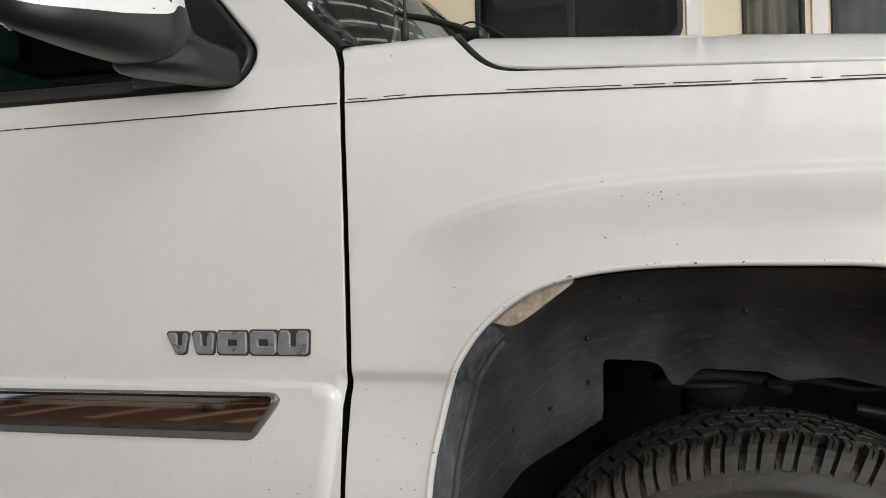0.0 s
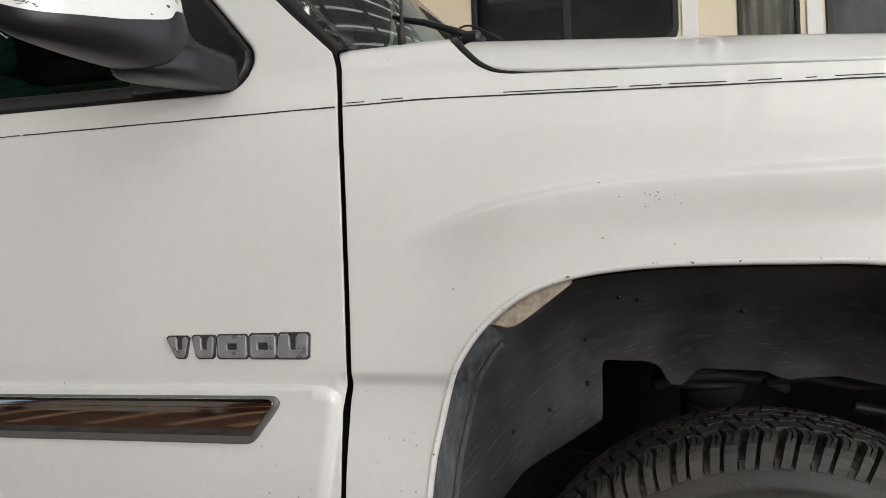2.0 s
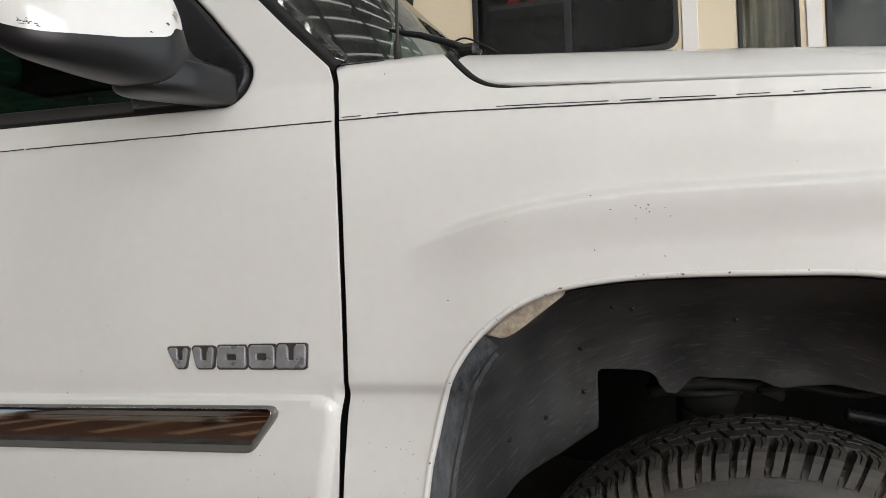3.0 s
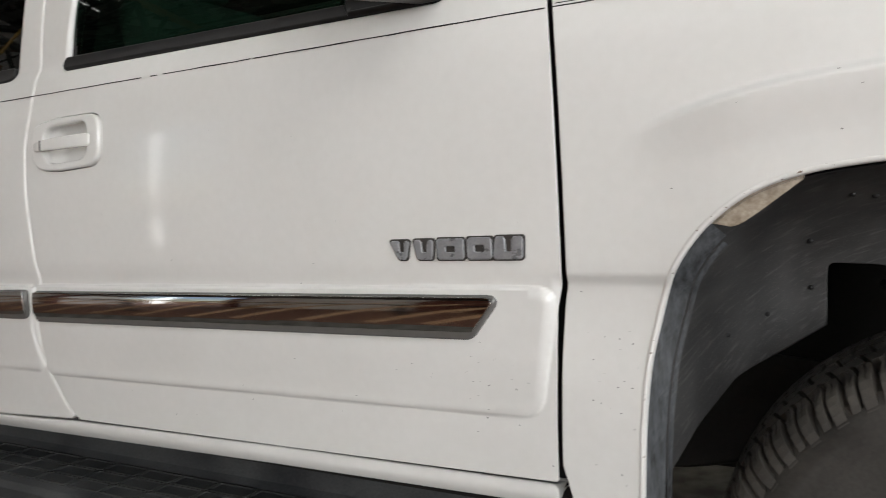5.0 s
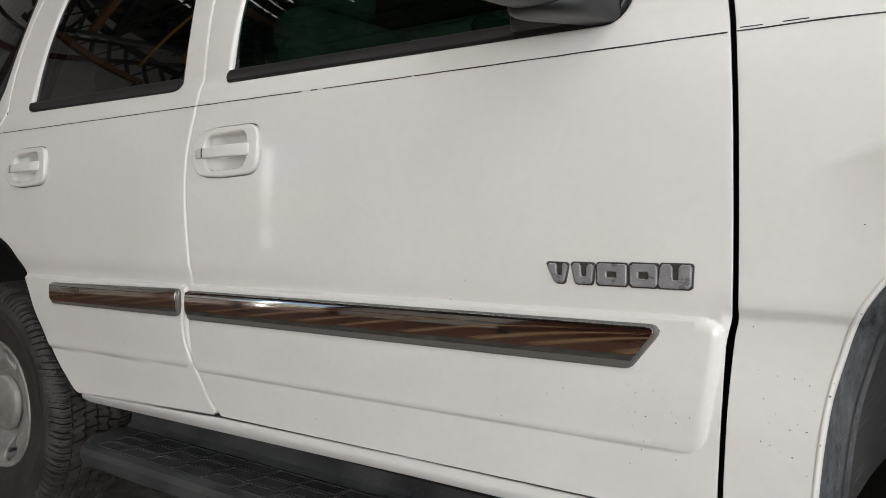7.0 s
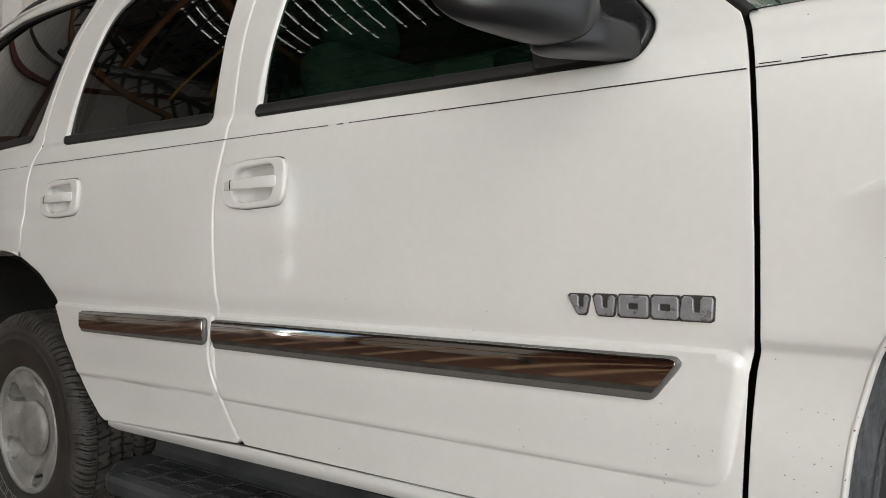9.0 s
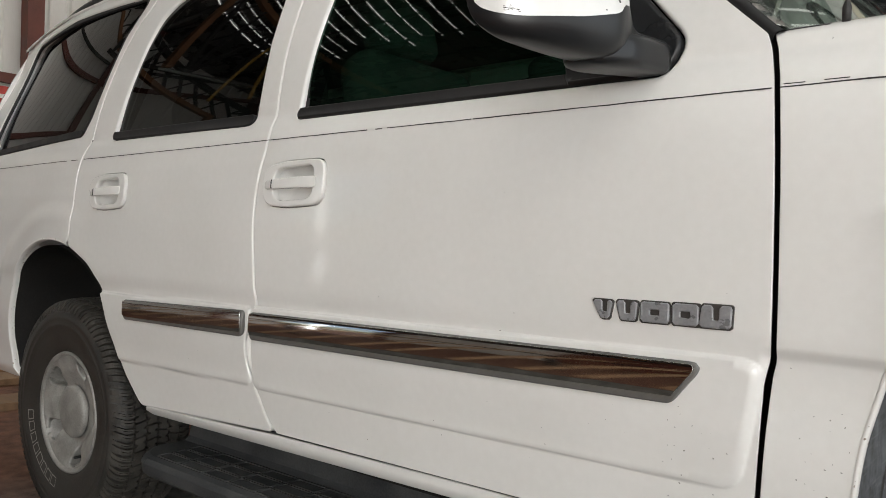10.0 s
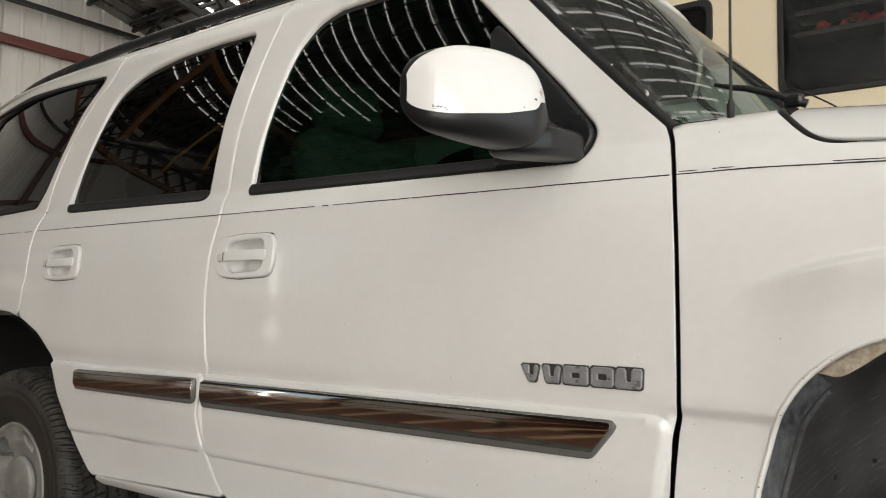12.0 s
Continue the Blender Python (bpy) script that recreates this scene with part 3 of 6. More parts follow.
def wide_lip():
    """The broad white inner flange behind the rear wheel."""
    pts = [p for p in ARCH_R if p[0] < -2.45]
    verts, faces = [], []
    for i, p in enumerate(pts):
        a, b = np.array(pts[max(i - 1, 0)]), np.array(pts[min(i + 1, len(pts) - 1)])
        d = (b - a) / np.linalg.norm(b - a)
        inward = -np.array([d[1], -d[0]])
        y = float(side(p[0], p[1]))
        for w, deep in ((0.008, 0.012), (0.016, 0.05), (0.017, 0.075), (0.012, 0.076)):
            q = np.array(p) + inward * w
            verts.append((q[0], y + deep, q[1]))
    for i in range(len(pts) - 1):
        for k in range(3):
            faces.append((i * 4 + k, i * 4 + k + 1, i * 4 + 5 + k, i * 4 + 4 + k))
    return mesh_part("wheelhouse_flange", verts, faces, PAINT_EDGE, car, "white inner flange with rust spots", "", True)


wide_lip()

# sills under the doors

def sill_place(x, z):
    t = (z - (0.511 + 0.008 * (x + 1.76))) / 0.03
    return np.stack([x, 0.020 + 0.045 * np.clip(-t, 0, None) ** 1.6 * 0.35 + 0.01 * np.clip(t, 0, 2) ** 2, z], 1)


panel("sill", rounded([(-1.80, 0.5005, 0.01), (-1.142, 0.5300, 0), (-0.6, 0.5385, 0), (-0.026, 0.5430, 0.004), (-0.026, 0.500, 0.01), (-0.6, 0.496, 0), (-1.745, 0.474, 0.02)]), sill_place, PAINT, car, "white door sill", 0.008, 0.001, 0.004, 0.05)


def sheet(name, place, nu, nv, mat, parent, label="", thick=None, smooth=True):
    """A grid over 0..1 by 0..1 laid onto place(u, v)."""
    verts = [place(i / nu, j / nv) for i in range(nu + 1) for j in range(nv + 1)]
    faces = [(i * (nv + 1) + j, (i + 1) * (nv + 1) + j, (i + 1) * (nv + 1) + j + 1, i * (nv + 1) + j + 1) for i in range(nu) for j in range(nv)]
    if thick is not None:
        k, t = len(verts), Vector(thick)
        verts = verts + [tuple(Vector(v) + t) for v in verts]
        back = [tuple(a + k for a in f[::-1]) for f in faces]
        loop = [i * (nv + 1) for i in range(nu + 1)] + [nu * (nv + 1) + j for j in range(1, nv + 1)] + [i * (nv + 1) + nv for i in range(nu - 1, -1, -1)] + [j for j in range(nv - 1, 0, -1)]
        faces = faces + back + [(a, b, b + k, a + k) for a, b in zip(loop[1:] + loop[:1], loop)]
    return mesh_part(name, verts, faces, mat, parent, label, "", smooth)


# dark inner skin behind the gaps
box("inner_sill", (-1.75, 0.205, 0.34), (0.09, 0.26, 0.50), UNDERBODY, car, "dark grimy inner sill", 0.01)
box("door_jamb", (-0.10, 0.075, 0.50), (0.05, 0.12, 1.352), RUBBER_AND_SHADE, car, "dark door gap seal", 0.004)
box("centre_pillar", (-1.30, 0.045, 0.50), (-1.16, 0.10, 1.30), RUBBER_AND_SHADE, car, "dark door gap seal", 0.004)
box("rear_jamb", (-2.26, 0.05, 1.02), (-2.13, 0.12, 1.32), RUBBER_AND_SHADE, car, "dark door gap seal", 0.004)
for x0, x1, z0, x2, x3, z1 in ((-1.245, -1.165, 1.30, -1.175, -1.10, 1.84), (-2.215, -2.135, 1.30, -1.975, -1.895, 1.85)):
    bm = bmesh.new()
    vs = [bm.verts.new(p) for p in ((x0, 0.085, z0), (x1, 0.085, z0), (x3, 0.205, z1), (x2, 0.205, z1), (x0, 0.13, z0), (x1, 0.13, z0), (x3, 0.25, z1), (x2, 0.25, z1))]
    for f in ((0, 1, 2, 3), (7, 6, 5, 4), (0, 4, 5, 1), (1, 5, 6, 2), (2, 6, 7, 3), (3, 7, 4, 0)):
        bm.faces.new([vs[i] for i in f])
    part("window_pillar", bm, RUBBER_AND_SHADE, car, "dark inner pillar")

# glass, seals and belt strips
def pane_place(off, bow, turn=0.0):
    """The side's surface for a pane, bowed outwards between its foot and its head, and along its length by turn."""
    def place(x, z):
        return np.stack([x, side(x, z) + off - bow * (1 - ((z - 1.55) / 0.25) ** 2) + turn * np.clip(-2.15 - x, 0, None) ** 2, z], 1)
    return place


pane_f = panel("front_window", GLASS_FRONT, pane_place(0.016, 0.009), PANE, car, "green-tinted front door window", 0.02, 0.0, 0.0, 0.004)
pane_r = panel("rear_window", GLASS_REAR, pane_place(0.016, 0.009), PRIVACY, car, "dark privacy glass of the rear door", 0.02, 0.0, 0.0, 0.004)
pane_q = panel("quarter_window", GLASS_QUARTER, pane_place(0.012, 0.008, 0.02), PRIVACY, car, "dark fixed quarter window", 0.02, 0.0, 0.0, 0.004)
for pane in (pane_f, pane_r, pane_q):
    pane.visible_shadow = False


def seal(outline, wide, off):
    """A rubber channel between a pane and its frame."""
    c = np.array(outline).mean(0)
    o = np.array(outline)
    hole = [tuple(p) for p in o + (c - o) / np.linalg.norm(c - o, axis=1)[:, None] * wide]
    return panel("window_seal", outline, on_side(off), RUBBER_AND_SHADE, car, "", 0.006, 0.0, 0.001, 0.01, [(hole, 0.0015, 0.008)])


seal(GLASS_FRONT, 0.016, 0.0125)
seal(GLASS_REAR, 0.018, 0.0125)
seal(GLASS_QUARTER, 0.016, 0.004)
panel("belt_strip", rounded([(-1.131, 1.330, 0.004), (-0.30, 1.322, 0), (-0.21, 1.318, 0), (-0.21, 1.296, 0.003), (-1.131, 1.303, 0.004)]), on_side(-0.004), RUBBER_AND_SHADE, car, "black rubber belt strip", 0.008, 0.0, 0.004, 0.016)
panel("belt_strip", rounded([(-2.041, 1.336, 0.004), (-1.305, 1.330, 0.01), (-1.299, 1.303, 0.01), (-1.33, 1.298, 0.01), (-2.041, 1.311, 0.004)]), on_side(-0.004), RUBBER_AND_SHADE, car, "black rubber belt strip", 0.008, 0.0, 0.004, 0.016)
panel("belt_strip", rounded([(-2.25, 1.362, 0.01), (-3.14, 1.334, 0.01), (-3.14, 1.311, 0.01), (-2.27, 1.336, 0.01)]), on_side(-0.001), RUBBER_AND_SHADE, car, "black rubber belt strip", 0.01, 0.0, 0.003, 0.012)

# pinstripe, worn through in places
stripes = [(0.235, 0.693, 0), (-0.004, 0.235, 0), (-0.57, -0.016, 0), (-0.80, -0.575, 0), (-0.835, -0.815, 0), (-1.213, -0.86, 0), (-2.17, -1.213, 0), (-2.26, -2.21, 0), (-2.9, -2.29, 0), (0.69, 1.2, 0),
           (0.0, 0.030, 1), (0.055, 0.088, 1), (0.232, 0.385, 1), (0.40, 0.44, 1), (0.45, 0.52, 1), (0.545, 0.585, 1), (0.612, 0.625, 1), (0.645, 0.70, 1)]
for x0, x1, second in stripes:
    h = 0.0023 if not second else 0.0016
    xs = np.linspace(x0, x1, max(2, int((x1 - x0) / 0.03)))
    zs = [1.2512 - 0.041 * max(0.0, x - 0.12) + (0.0046 if second else 0.0) + random.uniform(-0.0003, 0.0003) for x in xs]
    top = [(x, z + h * random.uniform(0.35, 0.6)) for x, z in zip(xs, zs)]
    low = [(x, z - h * random.uniform(0.35, 0.6)) for x, z in zip(xs, zs)]
    verts = [(x, float(wing_place(np.array([x]), np.array([z]))[0, 1] if x > 0.01 else side(x, z)) - 0.0006, z) for x, z in top + low]
    n = len(xs)
    mesh_part("pinstripe", verts, [(i, i + 1, n + i + 1, n + i) for i in range(n - 1)], STRIPE, car, "worn black pinstripe")

# mouldings along the doors
def moulding(x0, x1, zt0, zt1, zb0, zb1, slant):
    """A grey strip with a polished bright insert, cut off at a slant at its front end."""
    o = rounded([(x0, zt0, 0.006), (x1, zt1, 0.014), (x1 - slant, zb1, 0.024), (x0, zb0, 0.006)])
    mid = lambda x: ((zt0 + zb0) + (zt1 + zb1 - zt0 - zb0) * (x - x0) / (x1 - x0)) / 2

    def place(x, z):
        t = (z - mid(x)) / 0.034
        return np.stack([x, side(x, np.full_like(x, 0.79)) - 0.011 + 0.004 * t**2, z], 1)

    strip = panel("door_moulding", o, place, STRIP_GREY, car, "grey door moulding with a bright insert", 0.0025, 0.0, 0.005, 0.012)
    inner = rounded([(x0 + 0.003, zt0 - 0.0032, 0.004), (x1 - 0.0075, zt1 - 0.0035, 0.011), (x1 - slant - 0.001, zb1 + 0.010, 0.020), (x0 + 0.003, zb0 + 0.0095, 0.004)])

    def bright(x, z):
        t = (z - mid(x)) / 0.034
        return np.stack([x, side(x, np.full_like(x, 0.79)) - 0.0150 + 0.0022 * t**2 + 0.0030 * np.clip(t, 0, 1.2) ** 6 + 0.017 * np.clip(-t - 0.36, 0, None), z], 1)

    panel("bright_insert", inner, bright, CHROME, strip, "polished bright insert", 0.0022, 0.0, 0.0015, 0.004)
    return strip


moulding(-1.222, -0.091, 0.8265, 0.8375, 0.7555, 0.7645, 0.054)
moulding(-1.834, -1.246, 0.8160, 0.8290, 0.7545, 0.7595, 0.006)

# badge: five plain bright blocks on a dark base
for k, (x0, x1, lean) in enumerate(((-0.291, -0.248, 0.012), (-0.247, -0.204, 0.006), (-0.203, -0.151, 0.0), (-0.150, -0.104, 0.0), (-0.103, -0.053, -0.003))):
    z0, z1 = 0.889, 0.922 + 0.001 * k
    x0, x1 = x0 + 0.0008, x1 - 0.0008
    base = rounded([(x0 - 0.0012, z1 + 0.0012, 0.004), (x1 + 0.0012, z1 + 0.0012, 0.004), (x1 + 0.0012 - abs(lean) * 0.6, z0 - 0.0012, 0.004), (x0 - 0.0012 + lean * 1.6, z0 - 0.0012, 0.004)])
    plate = panel("badge_block", base, on_side(-0.003), BADGE_DARK, car, "dark-edged silver badge block", 0.004, 0.0, 0.001, 0.004)
    inner = rounded([(x0 + 0.001, z1 - 0.001, 0.003), (x1 - 0.001, z1 - 0.001, 0.003), (x1 - 0.001 - abs(lean) * 0.6, z0 + 0.001, 0.003), (x0 + 0.001 + lean * 1.5, z0 + 0.001, 0.003)])
    xm = (x0 + x1) / 2 + lean * 0.4
    slot = rounded([(xm - 0.008, z1 - 0.013, 0.002), (xm + 0.008, z1 - 0.013, 0.002), (xm + 0.008, z0 + 0.013, 0.002), (xm - 0.008, z0 + 0.013, 0.002)]) if k in (2, 3) else \
        rounded([(xm - 0.005, z1 + 0.004, 0.002), (xm + 0.005, z1 + 0.004, 0.002), (xm + 0.004, z0 + 0.013, 0.002), (xm - 0.004, z0 + 0.013, 0.002)])
    panel("badge_face", inner, on_side(-0.0065), SILVER, plate, "brushed silver face", 0.0025, 0.0, 0.0025, 0.002, [(slot, 0.002, 0.002)])


# door handles
def handle(cx, cz):
    o = pocket(cx, cz)
    cup = rounded([(cx - 0.072, cz + 0.037, 0.034), (cx + 0.074, cz + 0.043, 0.026), (cx + 0.072, cz - 0.036, 0.036), (cx - 0.068, cz - 0.042, 0.034)], 8)
    bezel = panel("handle_bezel", o, on_side(-0.009), PAINT, car, "white handle bezel round a hollow grip", 0.003, 0.0015, 0.0055, 0.014, [(cup, 0.005, 0.010)])

    def bowl(x, z):
        s = np.clip(inside(x, z, cup), -0.01, 1)
        return np.stack([x, side(x, z) + 0.001 + 0.046 * (1 - np.exp(-np.clip(s + 0.008, 0, None) / 0.018)), z], 1)

    wide = [tuple(np.array([cx, cz]) + (np.array(p) - [cx, cz]) * [1.10, 1.22]) for p in cup]
    panel("handle_cup", wide, bowl, PAINT, bezel, "hollow white grip cup", 0.004, 0.0, 0.001, 0.002)

    def grip(x, z):
        t = (x - cx) / 0.09
        return np.stack([x, side(x, z) - 0.021 + 0.010 * np.clip(np.abs(t + 0.05), 0, 1.3) ** 4 + 5.0 * (z - cz - 0.001) ** 2, z], 1)

    panel("handle_bar", rounded([(cx - 0.106, cz + 0.008, 0.006), (cx + 0.0, cz + 0.0140, 0), (cx + 0.086, cz + 0.0165, 0.010), (cx + 0.086, cz - 0.012, 0.010), (cx, cz - 0.0125, 0), (cx - 0.106, cz - 0.013, 0.006)]), grip, PAINT, bezel, "white pull bar", 0.003, 0.0, 0.0035, 0.014)
    slot = rounded([(cx - 0.0645, cz + 0.0105, 0.001), (cx - 0.061, cz + 0.0105, 0.001), (cx - 0.061, cz - 0.012, 0.001), (cx - 0.0645, cz - 0.012, 0.001)], 2)
    panel("bar_gap", slot, lambda x, z: grip(x, z) - np.array([0, 0.0012, 0]), RUBBER_AND_SHADE, bezel, "dark gap at the root of the bar", 0.002, 0.0, 0.0003, 0.002)


handle(*HANDLE_FRONT)
handle(*HANDLE_REAR)

# ---- bonnet, screen, roof ----
def bonnet_z(x, y):
    """Height of the bonnet, from its near edge over the crown."""
    edge = 1.284 - 0.062 * (x - 0.232)
    w = np.minimum(y, 2 * CAR_MID - y) - 0.052
    t = np.clip(w, 0, None)
    return edge + 0.084 * (1 - 0.3 * (x - 0.2)) * (1 - np.exp(-t / 0.070)) + 0.055 * (1 - (1 - np.clip(t / 0.93, 0, 1)) ** 2) - 0.035 * np.clip(x - 0.5, 0, None) ** 2


HOOD_EDGE = curve_through([(0.146, 0.105), (0.164, 0.084), (0.184, 0.070), (0.208, 0.060), (0.238, 0.0555), (0.32, 0.0535), (0.6, 0.0545), (0.9, 0.060), (1.16, 0.09)], 5)
HOOD = HOOD_EDGE + [(1.20, 0.4), (1.22, CAR_MID), (1.20, 1.56)] + [(x, 2 * CAR_MID - y) for x, y in HOOD_EDGE[::-1]] + [(0.17, 1.5), (0.20, CAR_MID), (0.17, 0.46)]
panel("bonnet", HOOD, lambda x, y: np.stack([x, y, bonnet_z(x, y)], 1), PAINT, car, "white bonnet with chipped paint", 0.010, 0.0035, 0.004, 0.006)


seam = [(x, float(wing_place(np.array([x]), np.array([z]))[0, 1]) + 0.012, z + 0.001) for x, z in HOOD_SEAM[2:] if x < 0.42]
tube("bonnet_seal", seam, [0.0055 - 0.0050 * min(1.0, max(0.0, (p[0] - 0.17) / 0.10)) for p in seam], RUBBER_AND_SHADE, car, "black rubber seal under the bonnet's edge", 8)


def screen_at(u, v):
    """The windscreen: u across from the near side, v from its foot to its head."""
    y = 0.062 + v * 0.115 + u * (2 * CAR_MID - 2 * (0.062 + v * 0.115))
    bow = 1 - (2 * u - 1) ** 2
    return (-0.018 - 0.505 * v + 0.20 * bow * (1 - 0.02 * v), y, 1.350 + 0.515 * v + 0.042 * bow * v + 0.04 * bow * (1 - v))


def screen_place(u, v):
    return np.array([screen_at(a, b) for a, b in zip(u, v)])


glass_front = panel("windscreen", rounded([(0.0, 0.0, 0.01), (1.0, 0.0, 0.01), (1.0, 1.0, 0.01), (0.0, 1.0, 0.01)]), screen_place, SCREEN, car, "clear green windscreen mirroring the shed roof", 0.02, 0.0, 0.0, 0.004)
glass_front.visible_shadow = False
EDGE = curve_through([(-0.026, 1.338), (-0.034, 1.346)] + PILLAR_A, 4)
for far in (False, True):
    verts, faces = [], []
    for x, z in EDGE:
        y = float(side(x, z))
        for dx, dy, dz in ((-0.004, 0.010, -0.004), (0.000, 0.002, 0.000), (0.005, 0.000, 0.004), (0.012, 0.004, 0.009), (0.014, 0.024, 0.006)):
            verts.append((x + dx, y + dy if not far else 2 * CAR_MID - y - dy, z + dz))
    for i in range(len(EDGE) - 1):
        for k in range(4):
            faces.append((i * 5 + k, i * 5 + k + 1, i * 5 + 6 + k, i * 5 + 5 + k))
    mesh_part("screen_seal", verts, faces, RUBBER_AND_SHADE, car, "black windscreen seal", "", True)


def cowl_at(u, v):
    bow = 1 - (2 * u - 1) ** 2
    foot, edge = -0.03 + 0.20 * bow, 0.105 + 0.10 * bow
    return (foot + v * (edge - foot), 0.085 + u * (2 * CAR_MID - 0.17), 1.346 + 0.036 * bow + 0.004 * v)


sheet("cowl", cowl_at, 20, 4, DARK_PLASTIC, car, "black plastic scuttle", (0, 0, -0.02))


def roof_at(u, v):
    y = 0.178 + v * (2 * CAR_MID - 0.356)
    w = min(y, 2 * CAR_MID - y)
    z = float(np.interp(w, [0.178, 0.21, 0.27, 0.40, 0.60, 0.98], [1.856, 1.880, 1.900, 1.920, 1.934, 1.942]))
    bow = 1 - (2 * v - 1) ** 2
    x0, x1 = -3.28 - 0.06 * bow, -0.52 + 0.205 * bow
    x = x0 + u * (x1 - x0)
    return (x, y + (0.075 * max(0, -2.15 - x) ** 2) * (1 - 2 * v), z - 0.07 * max(0, -2.6 - x) ** 1.5 - 0.085 * max(0, x + 0.85) ** 1.5 * bow)


sheet("roof", roof_at, 40, 44, PAINT, car, "white roof", (0, 0, -0.012))
rail = curve_through([(-0.95, 0.262, 1.902), (-1.00, 0.258, 1.922), (-1.4, 0.256, 1.930), (-2.1, 0.256, 1.930), (-2.70, 0.278, 1.912), (-2.98, 0.305, 1.878), (-3.02, 0.310, 1.862)], 6)
tube("roof_rail", rail, 0.017, DARK_PLASTIC, car, "black roof rail", 10)
tube("roof_rail", [(x, 2 * CAR_MID - y, z) for x, y, z in rail], 0.017, DARK_PLASTIC, car, "black roof rail", 10)
for x, inset in ((-1.02, 0.262), (-1.75, 0.262), (-2.45, 0.268), (-2.94, 0.302)):
    for y in (inset, 2 * CAR_MID - inset):
        box("rail_foot", (x - 0.05, y - 0.018, 1.862 if x < -2.9 else 1.885), (x + 0.05, y + 0.018, 1.898 if x < -2.9 else 1.925), DARK_PLASTIC, car, "", 0.008)
# tail and nose that close the body
sheet("tailgate", lambda u, v: (-3.395 + 0.10 * u**4 - 0.03 * (1 - (2 * v - 1) ** 2), 0.06 + 0.27 * u**3 + v * (1.84 - 0.54 * u**3), 0.46 + 1.40 * u), 16, 16, PAINT, car, "white tailgate", (0.02, 0, 0))
sheet("front_panel", lambda u, v: (1.24 + 0.06 * (1 - (2 * v - 1) ** 2), 0.06 + v * 1.84, 0.46 + 0.78 * u), 8, 16, PAINT, car, "white front panel", (-0.02, 0, 0))

# far side: the same sheets, mirrored
for ob in (front_door, rear_door, front_wing, rear_quarter, pane_f, pane_r, pane_q):
    twin = new(ob.name.split(".")[0], ob.data)
    twin.parent, twin.matrix_parent_inverse = car, ob.matrix_parent_inverse.copy()
    twin.matrix_basis = Matrix.Translation((0, 2 * CAR_MID, 0)) @ Matrix.Diagonal((1, -1, 1, 1))
    twin.visible_shadow = ob.visible_shadow

# aerial and wiper
tube("aerial", [(0.068, 0.084, 1.35), (0.068, 0.084, 1.374), (0.0685, 0.084, 1.385), (0.069, 0.085, 1.60), (0.066, 0.088, 2.05)], [0.0065, 0.0065, 0.0028, 0.0024, 0.0015], BLACK_STEEL, car, "thin black whip aerial on a rubber foot", 8)
WIPE = Vector((-0.033, 0.345, 1.488)), Vector((0.090, 0.345, 1.447)), Vector((0.140, 0.35, 1.424))
tube("wiper_arm", [WIPE[0], WIPE[0].lerp(WIPE[1], 0.25), WIPE[0].lerp(WIPE[1], 0.5) + Vector((0, 0, 0.003)), WIPE[1], WIPE[2]], [0.004, 0.006, 0.0065, 0.007, 0.009], DARK_PLASTIC, car, "grey-black wiper arm", 8)
box("wiper_hinge", (0.098, 0.338, 1.420), (0.136, 0.360, 1.446), DARK_PLASTIC, car, "black wiper hinge", 0.009)
tube("washer_hose", curve_through([(0.095, 0.345, 1.452), (0.115, 0.345, 1.455), (0.15, 0.345, 1.438), (0.185, 0.35, 1.415), (0.21, 0.355, 1.395)], 4), 0.0018, DARK_PLASTIC, car, "thin washer hose", 6)

# ---- door mirror ----
# stations along the housing and its neck: place outwards, top, bottom, half depth
SHELL = np.array([(-0.2760, 1.396, 1.370, 0.003), (-0.2745, 1.413, 1.353, 0.009), (-0.269, 1.430, 1.338, 0.017), (-0.259, 1.443, 1.326, 0.026), (-0.241, 1.454, 1.315, 0.035), (-0.215, 1.460, 1.308, 0.043), (-0.168, 1.461, 1.301, 0.050),
                  (-0.125, 1.456, 1.298, 0.051), (-0.100, 1.447, 1.299, 0.050), (-0.083, 1.433, 1.303, 0.047), (-0.070, 1.412, 1.309, 0.044), (-0.058, 1.389, 1.315, 0.041), (-0.044, 1.371, 1.320, 0.037), (-0.024, 1.361, 1.323, 0.033), (0.004, 1.357, 1.325, 0.030), (0.036, 1.356, 1.325, 0.028)])
COVER = np.array([(-0.116, 1.316, 1.302, 0.006), (-0.114, 1.323, 1.298, 0.018), (-0.106, 1.333, 1.293, 0.033), (-0.094, 1.341, 1.290, 0.043), (-0.076, 1.347, 1.289, 0.048), (-0.052, 1.3485, 1.290, 0.049), (-0.02, 1.3490, 1.292, 0.044), (0.012, 1.3485, 1.294, 0.039), (0.036, 1.348, 1.295, 0.034)])


def mirror_section(stations, y, a, grow=0.0, ahead=0.0):
    """A point of a lofted mirror piece: y along it, a round its section from the front over the top."""
    top, low, deep = (np.interp(y, stations[:, 0], stations[:, k]) for k in (1, 2, 3))
    pw = lambda v, e: np.sign(v) * np.abs(v) ** e
    back, e = (-0.035 + deep, 0.66) if ahead == 0.0 else (ahead, 0.52)
    return np.stack([-0.292 + 0.36 * (y + 0.168) + back + (deep + grow) * pw(np.cos(a), 0.83 * e), y, (top + low) / 2 + ((top - low) / 2 + grow) * pw(np.sin(a), e)], -1)


